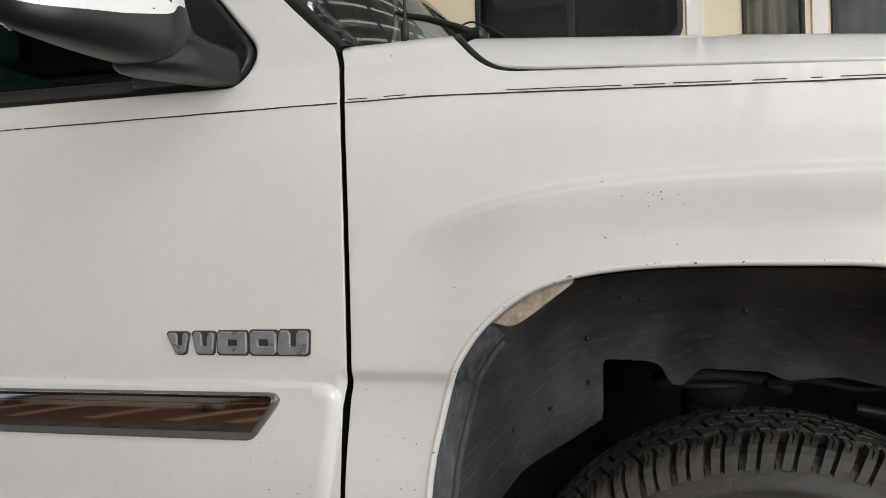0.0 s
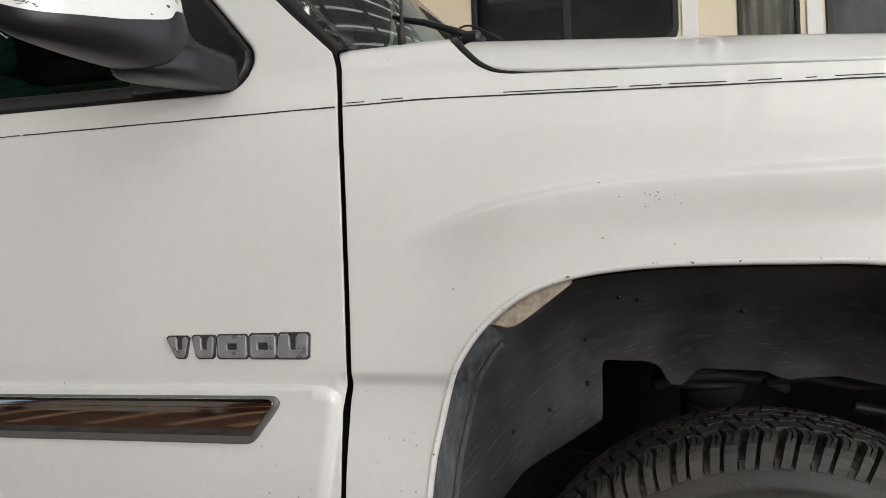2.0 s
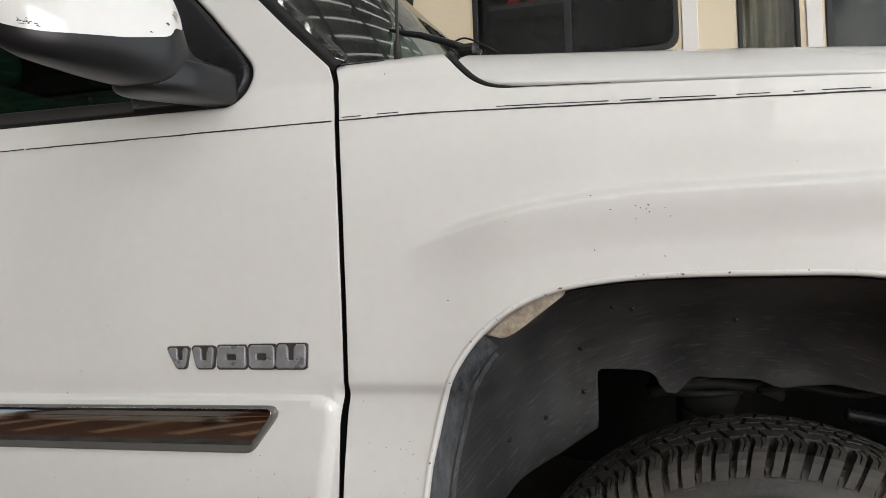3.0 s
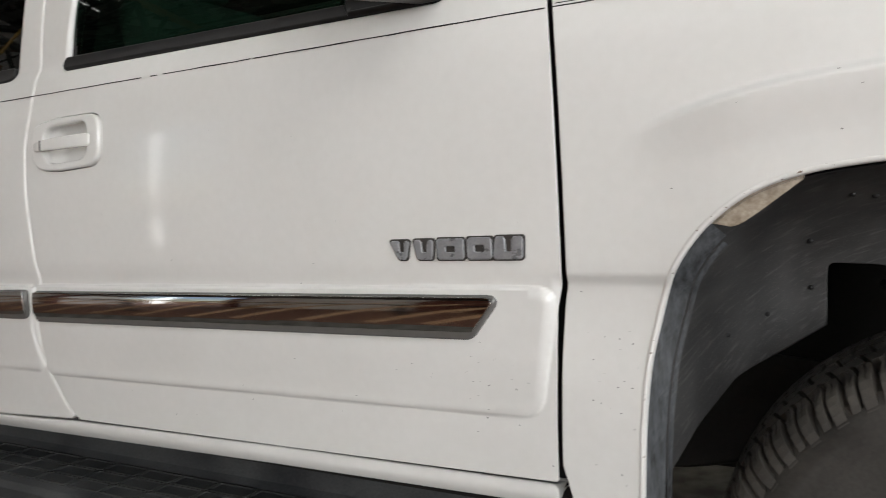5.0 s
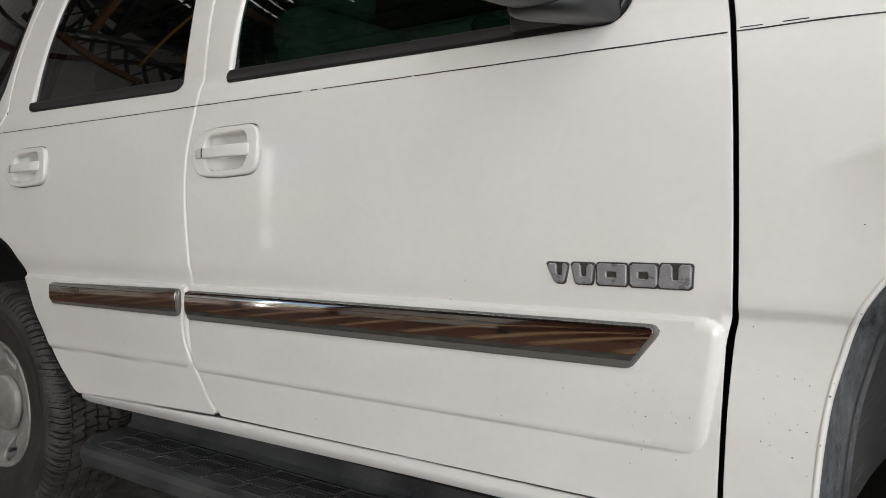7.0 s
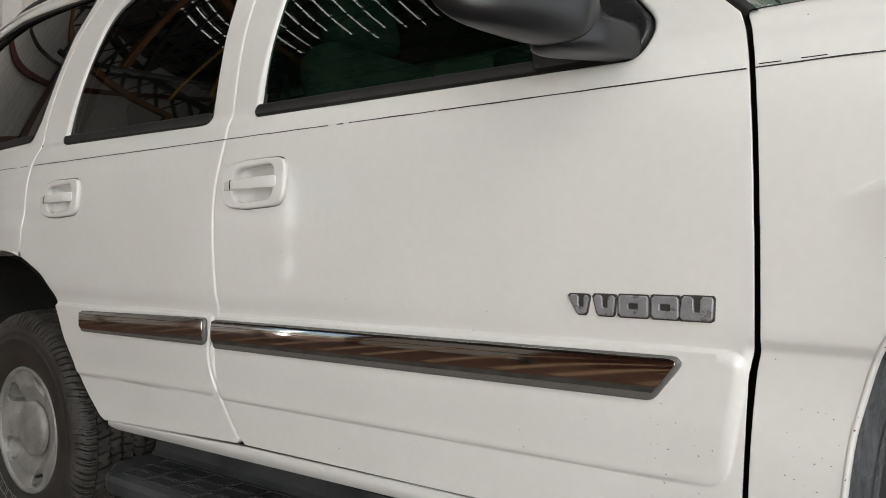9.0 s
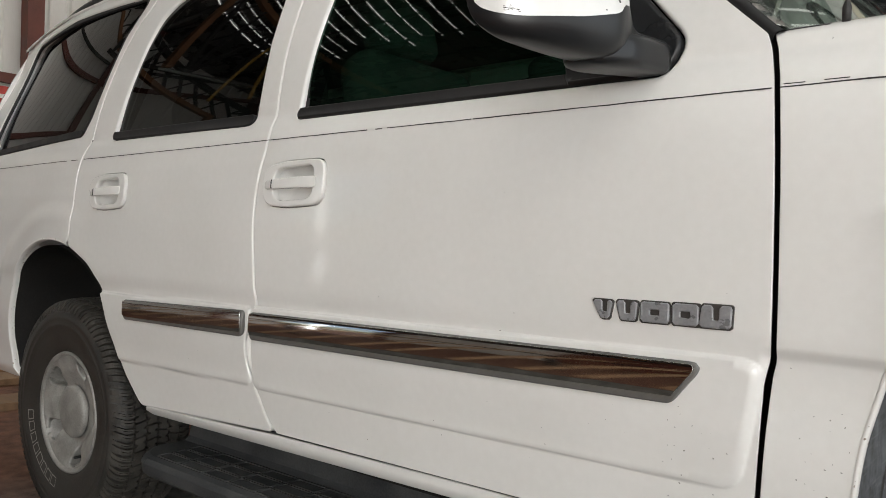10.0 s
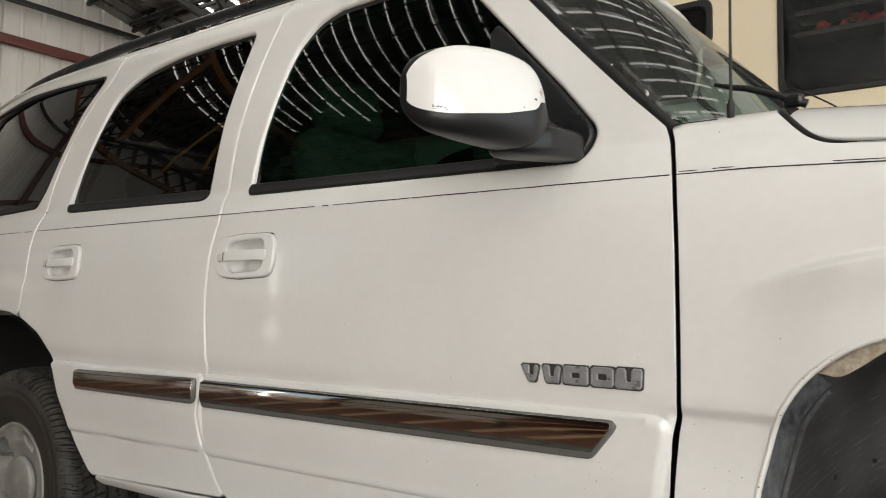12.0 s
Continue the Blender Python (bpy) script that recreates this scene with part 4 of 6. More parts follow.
def loft(name, stations, mat, parent, label, ahead=0.0):
    """A closed skin through the stations."""
    fine = np.array(curve_through([tuple(p) for p in stations], 3))
    rows, sides = len(fine), 40
    verts = np.concatenate([mirror_section(fine, np.full(sides, y), np.linspace(0, 2 * math.pi, sides, endpoint=False) + 0.001, 0.0, ahead) for y in fine[:, 0]])
    faces = [(i * sides + k, i * sides + (k + 1) % sides, (i + 1) * sides + (k + 1) % sides, (i + 1) * sides + k) for i in range(rows - 1) for k in range(sides)]
    faces += [tuple(range(sides - 1, -1, -1)), tuple((rows - 1) * sides + k for k in range(sides))]
    return mesh_part(name, verts.tolist(), faces, mat, parent, label, "", True)


mirror = new("door_mirror")
mirror.parent, mirror.matrix_parent_inverse = car, Matrix.Translation((0.9, -CAR_MID, 0))
mirror.empty_display_size = 0.02
tagged(mirror, "black door mirror with a scuffed white cap")
loft("mirror_shell", SHELL, DARK_PLASTIC, mirror, "black textured plastic shell and neck")
loft("mirror_arm", COVER, DARK_PLASTIC, mirror, "black plastic arm cover under the neck", 0.004)
SHELL_FINE = np.array(curve_through([tuple(p) for p in SHELL], 3))
seam = [tuple(mirror_section(COVER, np.array([y]), np.array([a]), 0.0006, 0.004)[0]) for y, a in ((-0.104, -0.5), (-0.098, -0.1), (-0.088, 0.35), (-0.076, 0.72), (-0.060, 0.92), (-0.035, 0.98), (-0.005, 0.98), (0.022, 0.96), (0.030, 0.55))]
tube("cover_gap", curve_through(seam, 5), 0.0013, RUBBER_AND_SHADE, mirror, "dark gap round the arm cover", 6)
CAP = rounded([(0.12, -0.80, 0.12), (0.12, 1.10, 0.35), (0.30, 1.25, 0.3), (1.89, 1.25, 0.45), (1.97, 0.60, 0.3), (1.965, 0.12, 0.16), (1.80, -0.06, 0.3), (1.44, -0.27, 0.5), (0.57, -0.62, 0.4)], 8)
cap_y = lambda u: -0.276 + 0.052 * u**2
panel("mirror_cap", CAP, lambda u, v: mirror_section(SHELL_FINE, cap_y(u), v, 0.0012), PAINT, mirror, "white painted cap, scuffed at its corners", 0.03, 0.0, 0.0, 0.002)
random.seed(11)
scuffs = [(0.62 + random.gauss(0, 0.04), -0.44 + random.gauss(0, 0.05), random.uniform(0.005, 0.015), BADGE_DARK) for _ in range(22)]
scuffs += [(1.88 + random.gauss(0, 0.03), 0.20 + random.gauss(0, 0.07), random.uniform(0.006, 0.018), PRIMER) for _ in range(9)] + [(1.80, 0.02, 0.010, BADGE_DARK), (1.66, -0.08, 0.008, BADGE_DARK)]
for a, b, size, mat in scuffs:
    ring = [(a + 1.7 * size * random.uniform(0.7, 1.2) * math.cos(i * 0.785), b + size * random.uniform(0.7, 1.2) * math.sin(i * 0.785)) for i in range(8)]
    pts = mirror_section(SHELL_FINE, cap_y(np.array([p[0] for p in ring])), np.array([p[1] for p in ring]), 0.0017)
    mesh_part("cap_scuff", pts.tolist(), [tuple(range(8))], mat, mirror, "scuff through the white cap")
SAIL = rounded([(-0.160, 1.350, 0.05), (-0.192, 1.298, 0.035), (-0.38, 1.298, 0.01), (-0.435, 1.650, 0.02), (-0.25, 1.455, 0)])
panel("mirror_sail", SAIL, on_side(-0.009), DARK_PLASTIC, mirror, "black triangular mirror base", 0.008, 0.0, 0.008, 0.02)

# ---- wheels ----
TYRE_R, RIM_R = 0.395, 0.206


def tread_radius(w):
    return TYRE_R - 0.010 * (abs(w) / 0.125) ** 3


def tyre_mesh():
    """An all-terrain tyre: a turned carcass with five rows of blocks and lugs that run down onto its walls."""
    half = [(RIM_R - 0.006, 0.100), (RIM_R + 0.004, 0.112), (RIM_R + 0.022, 0.122), (0.27, 0.131), (0.300, 0.1335), (0.304, 0.1350), (0.308, 0.1338), (0.324, 0.1335), (0.327, 0.1348), (0.331, 0.1335), (0.350, 0.1325), (0.355, 0.122), (0.364, 0.112), (0.374, 0.098)]
    prof = [(r, -y) for r, y in half] + [(TYRE_R - 0.020, -0.09), (TYRE_R - 0.019, 0.0), (TYRE_R - 0.020, 0.09)] + [(r, y) for r, y in half[::-1]]
    verts, faces = revolve(prof, 120, (0, 0, 0))
    body = bpy.data.meshes.new("tyre")
    body.from_pydata(verts, [], faces)
    for f in body.polygons:
        f.use_smooth = True
    body.materials.append(TYRE_RUBBER)
    verts, faces = [], []
    count = 52
    pitch = 2 * math.pi / count

    def add(ring_low, ring_high):
        k = len(verts)
        m = len(ring_low)
        verts.extend(ring_low + ring_high)
        faces.append(tuple(range(k + m, k + 2 * m)))
        for i in range(m):
            faces.append((k + i, k + (i + 1) % m, k + m + (i + 1) % m, k + m + i))

    def place(a, w, r):
        return (r * math.cos(a), w, r * math.sin(a))

    rows = [(-0.0765, -0.041, 0.30, 0.020), (-0.036, -0.003, 0.05, 0.016), (0.003, 0.036, 0.55, -0.016), (0.041, 0.0765, 0.15, -0.020)]
    for n in range(count):
        a0 = n * pitch
        for w0, w1, shift, skew in rows:
            s = a0 + shift * pitch
            long = 0.445
            zig = 0.0012 * (1 if n % 2 else -1)
            low, high = [], []
            for a, w in ((-long, w0 + zig), (-0.14, w0), (-0.10, w0 + 0.009), (0.02, w0 + 0.009), (0.06, w0), (long, w0 + zig), (long, w1 + zig), (0.16, w1), (0.12, w1 - 0.008), (-0.02, w1 - 0.008), (-0.06, w1), (-long, w1 + zig)):
                ang = s + a * pitch + skew * (w - (w0 + w1) / 2) / 0.035
                low.append(place(ang, w, tread_radius(w) - 0.022))
                high.append(place(s + (ang - s) * 0.96, w0 + (w1 - w0) * 0.5 + (w - (w0 + w1) / 2) * 0.95, tread_radius(w)))
            add(low, high)
        for sign in (-1, 1):
            s = a0 + (0.0 if sign < 0 else 0.5) * pitch
            for left, right, deep, shut in ((-0.43, -0.255, 0.346, 1), (-0.235, -0.06, 0.346, -1), (0.07, 0.195, 0.352, 1), (0.215, 0.33, 0.352, -1)):
                line = [(0.081, tread_radius(0.081)), (0.098, TYRE_R - 0.0055), (0.110, TYRE_R - 0.0085), (0.1195, TYRE_R - 0.0140), (0.1265, TYRE_R - 0.0225), (0.1312, TYRE_R - 0.034), (0.1328, deep)]
                base = [(0.081, 0.372), (0.095, 0.371), (0.103, 0.367), (0.109, 0.362), (0.115, 0.357), (0.121, 0.354), (0.128, deep)]
                k, last = len(verts), len(line) - 1
                for i, ((w, r), (bw, br)) in enumerate(zip(line, base)):
                    lean = (0.42 * i / last + (0.10 if i == 0 else 0.0)) * pitch
                    close = 0.010 * (i > 2)
                    lo, hi = (left - (close if shut < 0 else 0.0)) * pitch + lean, (right + (close if shut > 0 else 0.0)) * pitch + lean
                    for ang in (lo, hi):
                        verts.append(place(s + ang, sign * bw, br))
                    for ang in (hi - 0.012 * pitch * (i < 3), lo + 0.012 * pitch * (i < 3)):
                        verts.append(place(s + ang, sign * w, r))
                for i in range(last):
                    for j in range(4):
                        faces.append((k + 4 * i + j, k + 4 * i + (j + 1) % 4, k + 4 * i + 4 + (j + 1) % 4, k + 4 * i + 4 + j))
                faces += [(k, k + 1, k + 2, k + 3), (k + 4 * last + 3, k + 4 * last + 2, k + 4 * last + 1, k + 4 * last)]
            # the shallow floor of the pocket between two lugs
            k = len(verts)
            for w, r in ((0.098, 0.376), (0.112, 0.373), (0.122, 0.366), (0.129, 0.356), (0.1315, 0.350)):
                for ang in (0.33, 0.57):
                    verts.append(place(s + (ang + 0.3) * pitch, sign * w, r - 0.004))
            faces += [(k + 2 * i, k + 2 * i + 1, k + 2 * i + 3, k + 2 * i + 2) for i in range(4)]
    me = bpy.data.meshes.new("tread")
    me.from_pydata([tuple(v) for v in verts], [], faces)
    me.materials.append(TREAD_RUBBER)
    bm = bmesh.new()
    bm.from_mesh(me)
    bmesh.ops.recalc_face_normals(bm, faces=bm.faces)
    bm.to_mesh(me)
    bm.free()
    return body, me


def rim_mesh():
    """The cast rim's barrel with its lip."""
    prof = [(RIM_R, -0.100), (RIM_R + 0.004, -0.112), (RIM_R + 0.001, -0.118), (RIM_R - 0.007, -0.117), (RIM_R - 0.013, -0.108), (RIM_R - 0.018, -0.092), (RIM_R - 0.022, -0.05), (RIM_R - 0.03, 0.06), (RIM_R - 0.02, 0.11), (RIM_R, 0.11)]
    v, f = revolve(prof, 96, (0, 0, 0))
    me = bpy.data.meshes.new("rim")
    me.from_pydata(v, [], f)
    for p in me.polygons:
        p.use_smooth = True
    me.materials.append(ALLOY)
    return me


def face_mesh():
    """The cast face of a rim: five broad spokes round five wedge-shaped windows, dished between hub and lip."""
    disc = [((RIM_R - 0.010) * math.cos(a), (RIM_R - 0.010) * math.sin(a)) for a in np.linspace(0, 2 * math.pi, 72, endpoint=False)]
    windows = []
    for k in range(5):
        a = 2 * math.pi * k / 5
        o = rounded([(0.110 * math.sin(a), 0.110 * math.cos(a), 0.012), (0.181 * math.sin(a + 0.27), 0.181 * math.cos(a + 0.27), 0.016), (0.187 * math.sin(a), 0.187 * math.cos(a), 0.2), (0.181 * math.sin(a - 0.27), 0.181 * math.cos(a - 0.27), 0.016)], 5)
        windows.append((o, 0.007, 0.045))

    def dish(u, v):
        r = np.hypot(u, v)
        ridge = np.cos(5 * np.arctan2(u, v))
        return np.stack([u, -0.098 - 0.012 * ease(r, 0.15, 0.20) + 0.022 * ease(r, 0.15, 0.10) + 0.006 * ridge * ease(r, 0.09, 0.13) * ease(r, 0.20, 0.16), v], 1)

    ob = panel("wheel_face", disc, dish, ALLOY, None, "", 0.0055, 0.0, 0.003, 0.004, windows)
    me = ob.data
    bpy.data.objects.remove(ob)
    return me


def turned(name, prof, steps, mat):
    v, f = revolve(prof, steps, (0, 0, 0))
    me = bpy.data.meshes.new(name)
    me.from_pydata(v, [], f)
    for p in me.polygons:
        p.use_smooth = True
    me.materials.append(mat)
    return me


def mark_mesh():
    """A raised white outline block, one of the run of markings on a tyre's wall."""
    verts, faces = [], []
    r0, r1, a = 0.236, 0.272, 0.068
    outer = [(-a, r0), (a, r0), (a, r1), (-a, r1)]
    inner = [(-a + 0.012, r0 + 0.0035), (a - 0.012, r0 + 0.0035), (a - 0.012, r1 - 0.0035), (-a + 0.012, r1 - 0.0035)]
    for ring in (outer, inner):
        for ang, r in ring:
            verts.append((r * math.sin(ang), -0.1352 + abs(r - 0.305) * 0.105, r * math.cos(ang)))
    for i in range(4):
        faces.append((i, (i + 1) % 4, 4 + (i + 1) % 4, 4 + i))
    me = bpy.data.meshes.new("tyre_marking")
    me.from_pydata(verts, [], faces)
    me.materials.append(LETTER)
    return me


(TYRE, TREAD), RIM, FACE, MARK = tyre_mesh(), rim_mesh(), face_mesh(), mark_mesh()
HUB = turned("hub_face", [(0.0, -0.094), (0.05, -0.094), (0.072, -0.090), (0.080, -0.078), (0.082, -0.03)], 48, ALLOY)
CAPM = turned("hub_cap", [(0.0, -0.1075), (0.034, -0.1070), (0.076, -0.1040), (0.086, -0.1015), (0.0905, -0.097), (0.092, -0.085)], 48, ALLOY)
DISC = turned("brake_disc", [(0.02, -0.03), (0.155, -0.03), (0.158, -0.026), (0.158, 0.0), (0.02, 0.0)], 48, UNDERBODY)
BACK = turned("wheel_backing", [(0.0, 0.03), (0.19, 0.03), (0.19, 0.05), (0.0, 0.05)], 48, RUBBER_AND_SHADE)
VALVE = turned("valve_stem", [(0.0, -0.106), (0.004, -0.106), (0.005, -0.100), (0.005, -0.070)], 10, RUBBER_AND_SHADE)


def wheel(x, y, z, phase, far=False, first=-1.75, turn=-0.165):
    """A wheel at its hub: tyre, rim, its cast face, hub, cap, valve, brake disc."""
    hub = new("wheel")
    hub.parent = car
    hub.matrix_parent_inverse = Matrix.Translation((0.9, -CAR_MID, 0))
    hub.matrix_basis = Matrix.Translation((x, y, z)) @ (Matrix.Rotation(math.pi, 4, "Z") if far else Matrix())
    hub.empty_display_size = 0.05
    tagged(hub, "off-road wheel with a dusty five-spoke alloy rim")

    def add(name, me, turn=0.0, label=""):
        ob = new(name, me)
        ob.parent = hub
        ob.matrix_basis = Matrix.Rotation(turn, 4, "Y")
        return tagged(ob, label=label)

    add("tyre", TYRE, phase, "dusty black all-terrain tyre with blocky tread")
    tagged(add("tread", TREAD, phase, "worn blocky tyre tread"), kind="stuff")
    add("rim", RIM, 0, "dusty cast alloy rim")
    add("wheel_face", FACE, phase, "dusty five-spoke cast alloy face")
    add("valve_stem", VALVE).matrix_basis = Matrix.Translation((0.04, 0.0, -0.152))
    add("hub_face", HUB)
    add("hub_cap", CAPM)
    add("brake_disc", DISC, 0, "dark brake disc")
    add("wheel_backing", BACK, 0, "dark brake backing plate")
    for k in range(8):
        add("tyre_marking", MARK, first + k * turn, "white raised tyre marking")
    return hub


wheel(0.572, 0.172, 0.395, 0.2, False, -0.30, 0.165)
wheel(-2.325, 0.166, 0.388, 0.40)
wheel(0.572, 2 * CAR_MID - 0.172, 0.390, 0.4, True)
wheel(-2.305, 2 * CAR_MID - 0.172, 0.384, 0.1, True)

# ---- wheel arches from inside ----
def liner_shell(name, line, inset, y0, y1, mat, label, dip=0.0):
    """A strip that follows an arch at a distance inside it, from depth y0 to y1."""
    pts = np.array(line)
    d = np.gradient(pts, axis=0)
    d /= np.linalg.norm(d, axis=1)[:, None]
    inward = np.stack([d[:, 1], -d[:, 0]], 1)
    verts, faces = [], []
    steps = 8
    for p, q in zip(pts, inward):
        for k in range(steps + 1):
            t = k / steps
            s = inset[0] + (inset[1] - inset[0]) * t + dip * math.sin(math.pi * min(1, t * 1.6)) * 0.5
            y = y0 + (y1 - y0) * t
            verts.append((p[0] + q[0] * s, float(side(p[0], p[1])) + y, p[1] + q[1] * s))
    n = steps + 1
    for i in range(len(pts) - 1):
        for k in range(steps):
            faces.append((i * n + k, i * n + k + 1, (i + 1) * n + k + 1, (i + 1) * n + k))
    return mesh_part(name, verts, faces, mat, car, label, "", True)


FA = [p for p in ARCH_F if p[1] > 0.5]
low_part = [p for p in FA if p[0] < 0.5 and p[1] < 0.943]
liner_shell("liner_flange", low_part, (0.000, 0.027), 0.006, 0.022, LINER_EDGE, "scuffed blue-grey liner flange")
FLANGE = [p for p in ARCH_F if 0.206 < p[0] < 0.325 and p[1] > 0.93] + [(0.318, 0.991), (0.290, 0.970), (0.262, 0.949), (0.244, 0.937), (0.233, 0.933), (0.219, 0.936)]
panel("wing_flange", FLANGE, on_side(0.016), PRIMER, car, "stained cream inner wing flange", 0.005, -0.003, 0.0015, 0.006)
liner_shell("wheel_liner", FA, (0.006, -0.01), 0.012, 0.30, LINER, "dusty dark wheel arch liner", 0.012)
liner_shell("liner_bead", [p for p in FA if p[1] < 0.935 and p[0] < 0.5], (0.030, 0.036), 0.021, 0.024, LINER_EDGE, "", 0.006)

LINER_WALL = rounded([(0.04, 1.10, 0), (0.04, 0.45, 0), (0.070, 0.472, 0.01), (0.088, 0.497, 0.02), (0.125, 0.546, 0.03), (0.158, 0.608, 0.04), (0.205, 0.668, 0.04), (0.270, 0.704, 0.03), (0.333, 0.748, 0.008), (0.335, 0.842, 0.012), (0.34, 0.850, 0.01), (0.408, 0.846, 0.012), (0.428, 0.838, 0.008), (0.440, 0.806, 0.012), (0.462, 0.803, 0.01), (0.490, 0.834, 0.01), (0.588, 0.832, 0.015), (0.622, 0.815, 0.02), (0.70, 0.823, 0.02), (0.82, 0.80, 0.04), (0.98, 0.66, 0.05), (1.02, 0.60, 0), (1.02, 1.10, 0)])


ARCH_BOWL = list(ARCH_F) + [(1.01, -0.3), (0.098, -0.3)]


def wall_place(x, z):
    # a bowl that deepens inwards from the arch's edge
    d = np.clip(inside(x, z, ARCH_BOWL), 0, None)
    return np.stack([x, 0.020 + 0.31 * (1 - np.exp(-d / 0.065)) + 0.008 * np.sin(x * 31) * ease(z, 0.98, 0.88), z], 1)


panel("splash_shield", rounded([(0.02, 0.475, 0.01), (0.24, 0.512, 0.03), (0.36, 0.58, 0.05), (0.40, 0.66, 0.04), (0.02, 0.70, 0.01)]), lambda x, z: np.stack([x, 0.40 - 0.10 * ease(z, 0.60, 0.48) + 0.004 * np.sin(40 * x), z], 1), UNDERBODY, car, "dusty black splash shield behind the liner", 0.015, 0.0, 0.004, 0.006)
panel("inner_liner", LINER_WALL, wall_place, LINER, car, "dusty dark inner liner with a ragged lower edge", 0.012, 0.0, 0.004, 0.006)
for x, z in ((0.552, 0.935), (0.400, 0.958), (0.247, 0.768), (0.194, 0.743), (0.311, 0.811), (0.313, 0.889), (0.372, 0.962)):
    y = float(wall_place(np.array([x]), np.array([z]))[0, 1])
    v, f = revolve([(0.0, -0.004), (0.0035, -0.004), (0.0042, -0.002), (0.0042, 0.004)], 10, (x, y, z))
    mesh_part("liner_rivet", v, f, RUBBER_AND_SHADE, car, "small black push rivet", "", True)
# what shows above the tyre in the dark: frame, arm, spring, hose
box("chassis_rail", (-3.1, 0.50, 0.42), (1.15, 0.58, 0.58), UNDERBODY, car, "dirty black chassis rail", 0.01)
box("wheelhouse_back", (-0.05, 0.84, 0.50), (1.15, 0.88, 1.12), UNDERBODY, car, "dark inner wing", 0.01)
tube("control_arm", curve_through([(0.42, 0.42, 0.790), (0.47, 0.40, 0.807), (0.53, 0.40, 0.812), (0.60, 0.41, 0.803), (0.64, 0.43, 0.785)], 5), 0.011, UNDERBODY, car, "grimy upper control arm", 8)
v, f = revolve([(0.0, -0.035), (0.045, -0.033), (0.055, -0.02), (0.055, 0.02), (0.04, 0.035), (0.0, 0.035)], 24, (0.52, 0.46, 0.795))
mesh_part("bump_stop", v, f, UNDERBODY, car, "dark rubber bump stop", "", True)
tube("brake_hose", curve_through([(0.60, 0.40, 0.800), (0.66, 0.37, 0.812), (0.74, 0.36, 0.800), (0.82, 0.36, 0.812), (0.90, 0.37, 0.80)], 5), 0.006, UNDERBODY, car, "grey brake hose", 8)
for top, r in ((0.838, 0.058), (0.818, 0.074), (0.795, 0.082)):
    tube("spring_seat", [(0.50 + r * math.cos(a), 0.47 + r * math.sin(a), top) for a in np.linspace(0, 2 * math.pi, 33)[:-1]], 0.007, UNDERBODY, car, "grimy steel spring seat", 8, True)
tube("strut", [(0.50, 0.47, 0.60), (0.50, 0.47, 0.90)], 0.036, UNDERBODY, car, "dark suspension strut", 16)
tube("corrugated_hose", curve_through([(0.72, 0.33, 0.775), (0.80, 0.335, 0.762), (0.90, 0.34, 0.758)], 14), [0.011 if k % 2 else 0.008 for k in range(29)], RUBBER_AND_SHADE, car, "black corrugated hose", 8)
box("engine_floor", (-0.05, 0.56, 1.08), (1.18, 1.40, 1.10), UNDERBODY, car, "dark engine bay", 0.005)

RA = [p for p in ARCH_R]
liner_shell("rear_wheel_liner", RA[::-1], (0.020, 0.0), 0.012, 0.44, UNDERBODY, "dark dirty rear wheel arch")
box("rear_wheelhouse_back", (-2.85, 0.37, 0.50), (-1.70, 0.41, 1.10), UNDERBODY, car, "dark rear inner arch", 0.01)
box("underfloor", (-3.2, 0.42, 0.44), (-0.05, 2 * CAR_MID - 0.42, 0.50), UNDERBODY, car, "dirty underbody", 0.01)
box("underfloor", (-1.72, 0.14, 0.44), (-0.05, 0.42, 0.50), UNDERBODY, car, "dirty underbody", 0.01)

# ---- running board ----
BOARD_Z = 0.366
board = bmesh.new()
XB0, XB1 = -1.80, -0.02
prof = [(0.206, 0.500), (0.204, 0.420), (0.196, 0.378), (0.180, BOARD_Z), (0.022, BOARD_Z), (0.004, BOARD_Z - 0.005), (-0.006, BOARD_Z - 0.018), (-0.004, BOARD_Z - 0.045), (0.012, BOARD_Z - 0.060), (0.15, BOARD_Z - 0.060), (0.225, 0.34), (0.225, 0.50)]
rings = []
for i, x in enumerate(np.linspace(XB0, XB1, 44)):
    end = min(1.0, (x - XB0) / 0.09)
    pull = (1 - end) ** 2 * 0.06
    rings.append([board.verts.new((x, y + (pull if y < 0.1 else 0), z)) for y, z in prof])
for a, b in zip(rings, rings[1:]):
    for k in range(len(prof)):
        board.faces.new((a[k], a[(k + 1) % len(prof)], b[(k + 1) % len(prof)], b[k]))
board.faces.new(rings[0][::-1])
board.faces.new(rings[-1])
running_board = part("running_board", board, BOARD, car, "dusty black running board with ribbed treads", smooth=False)
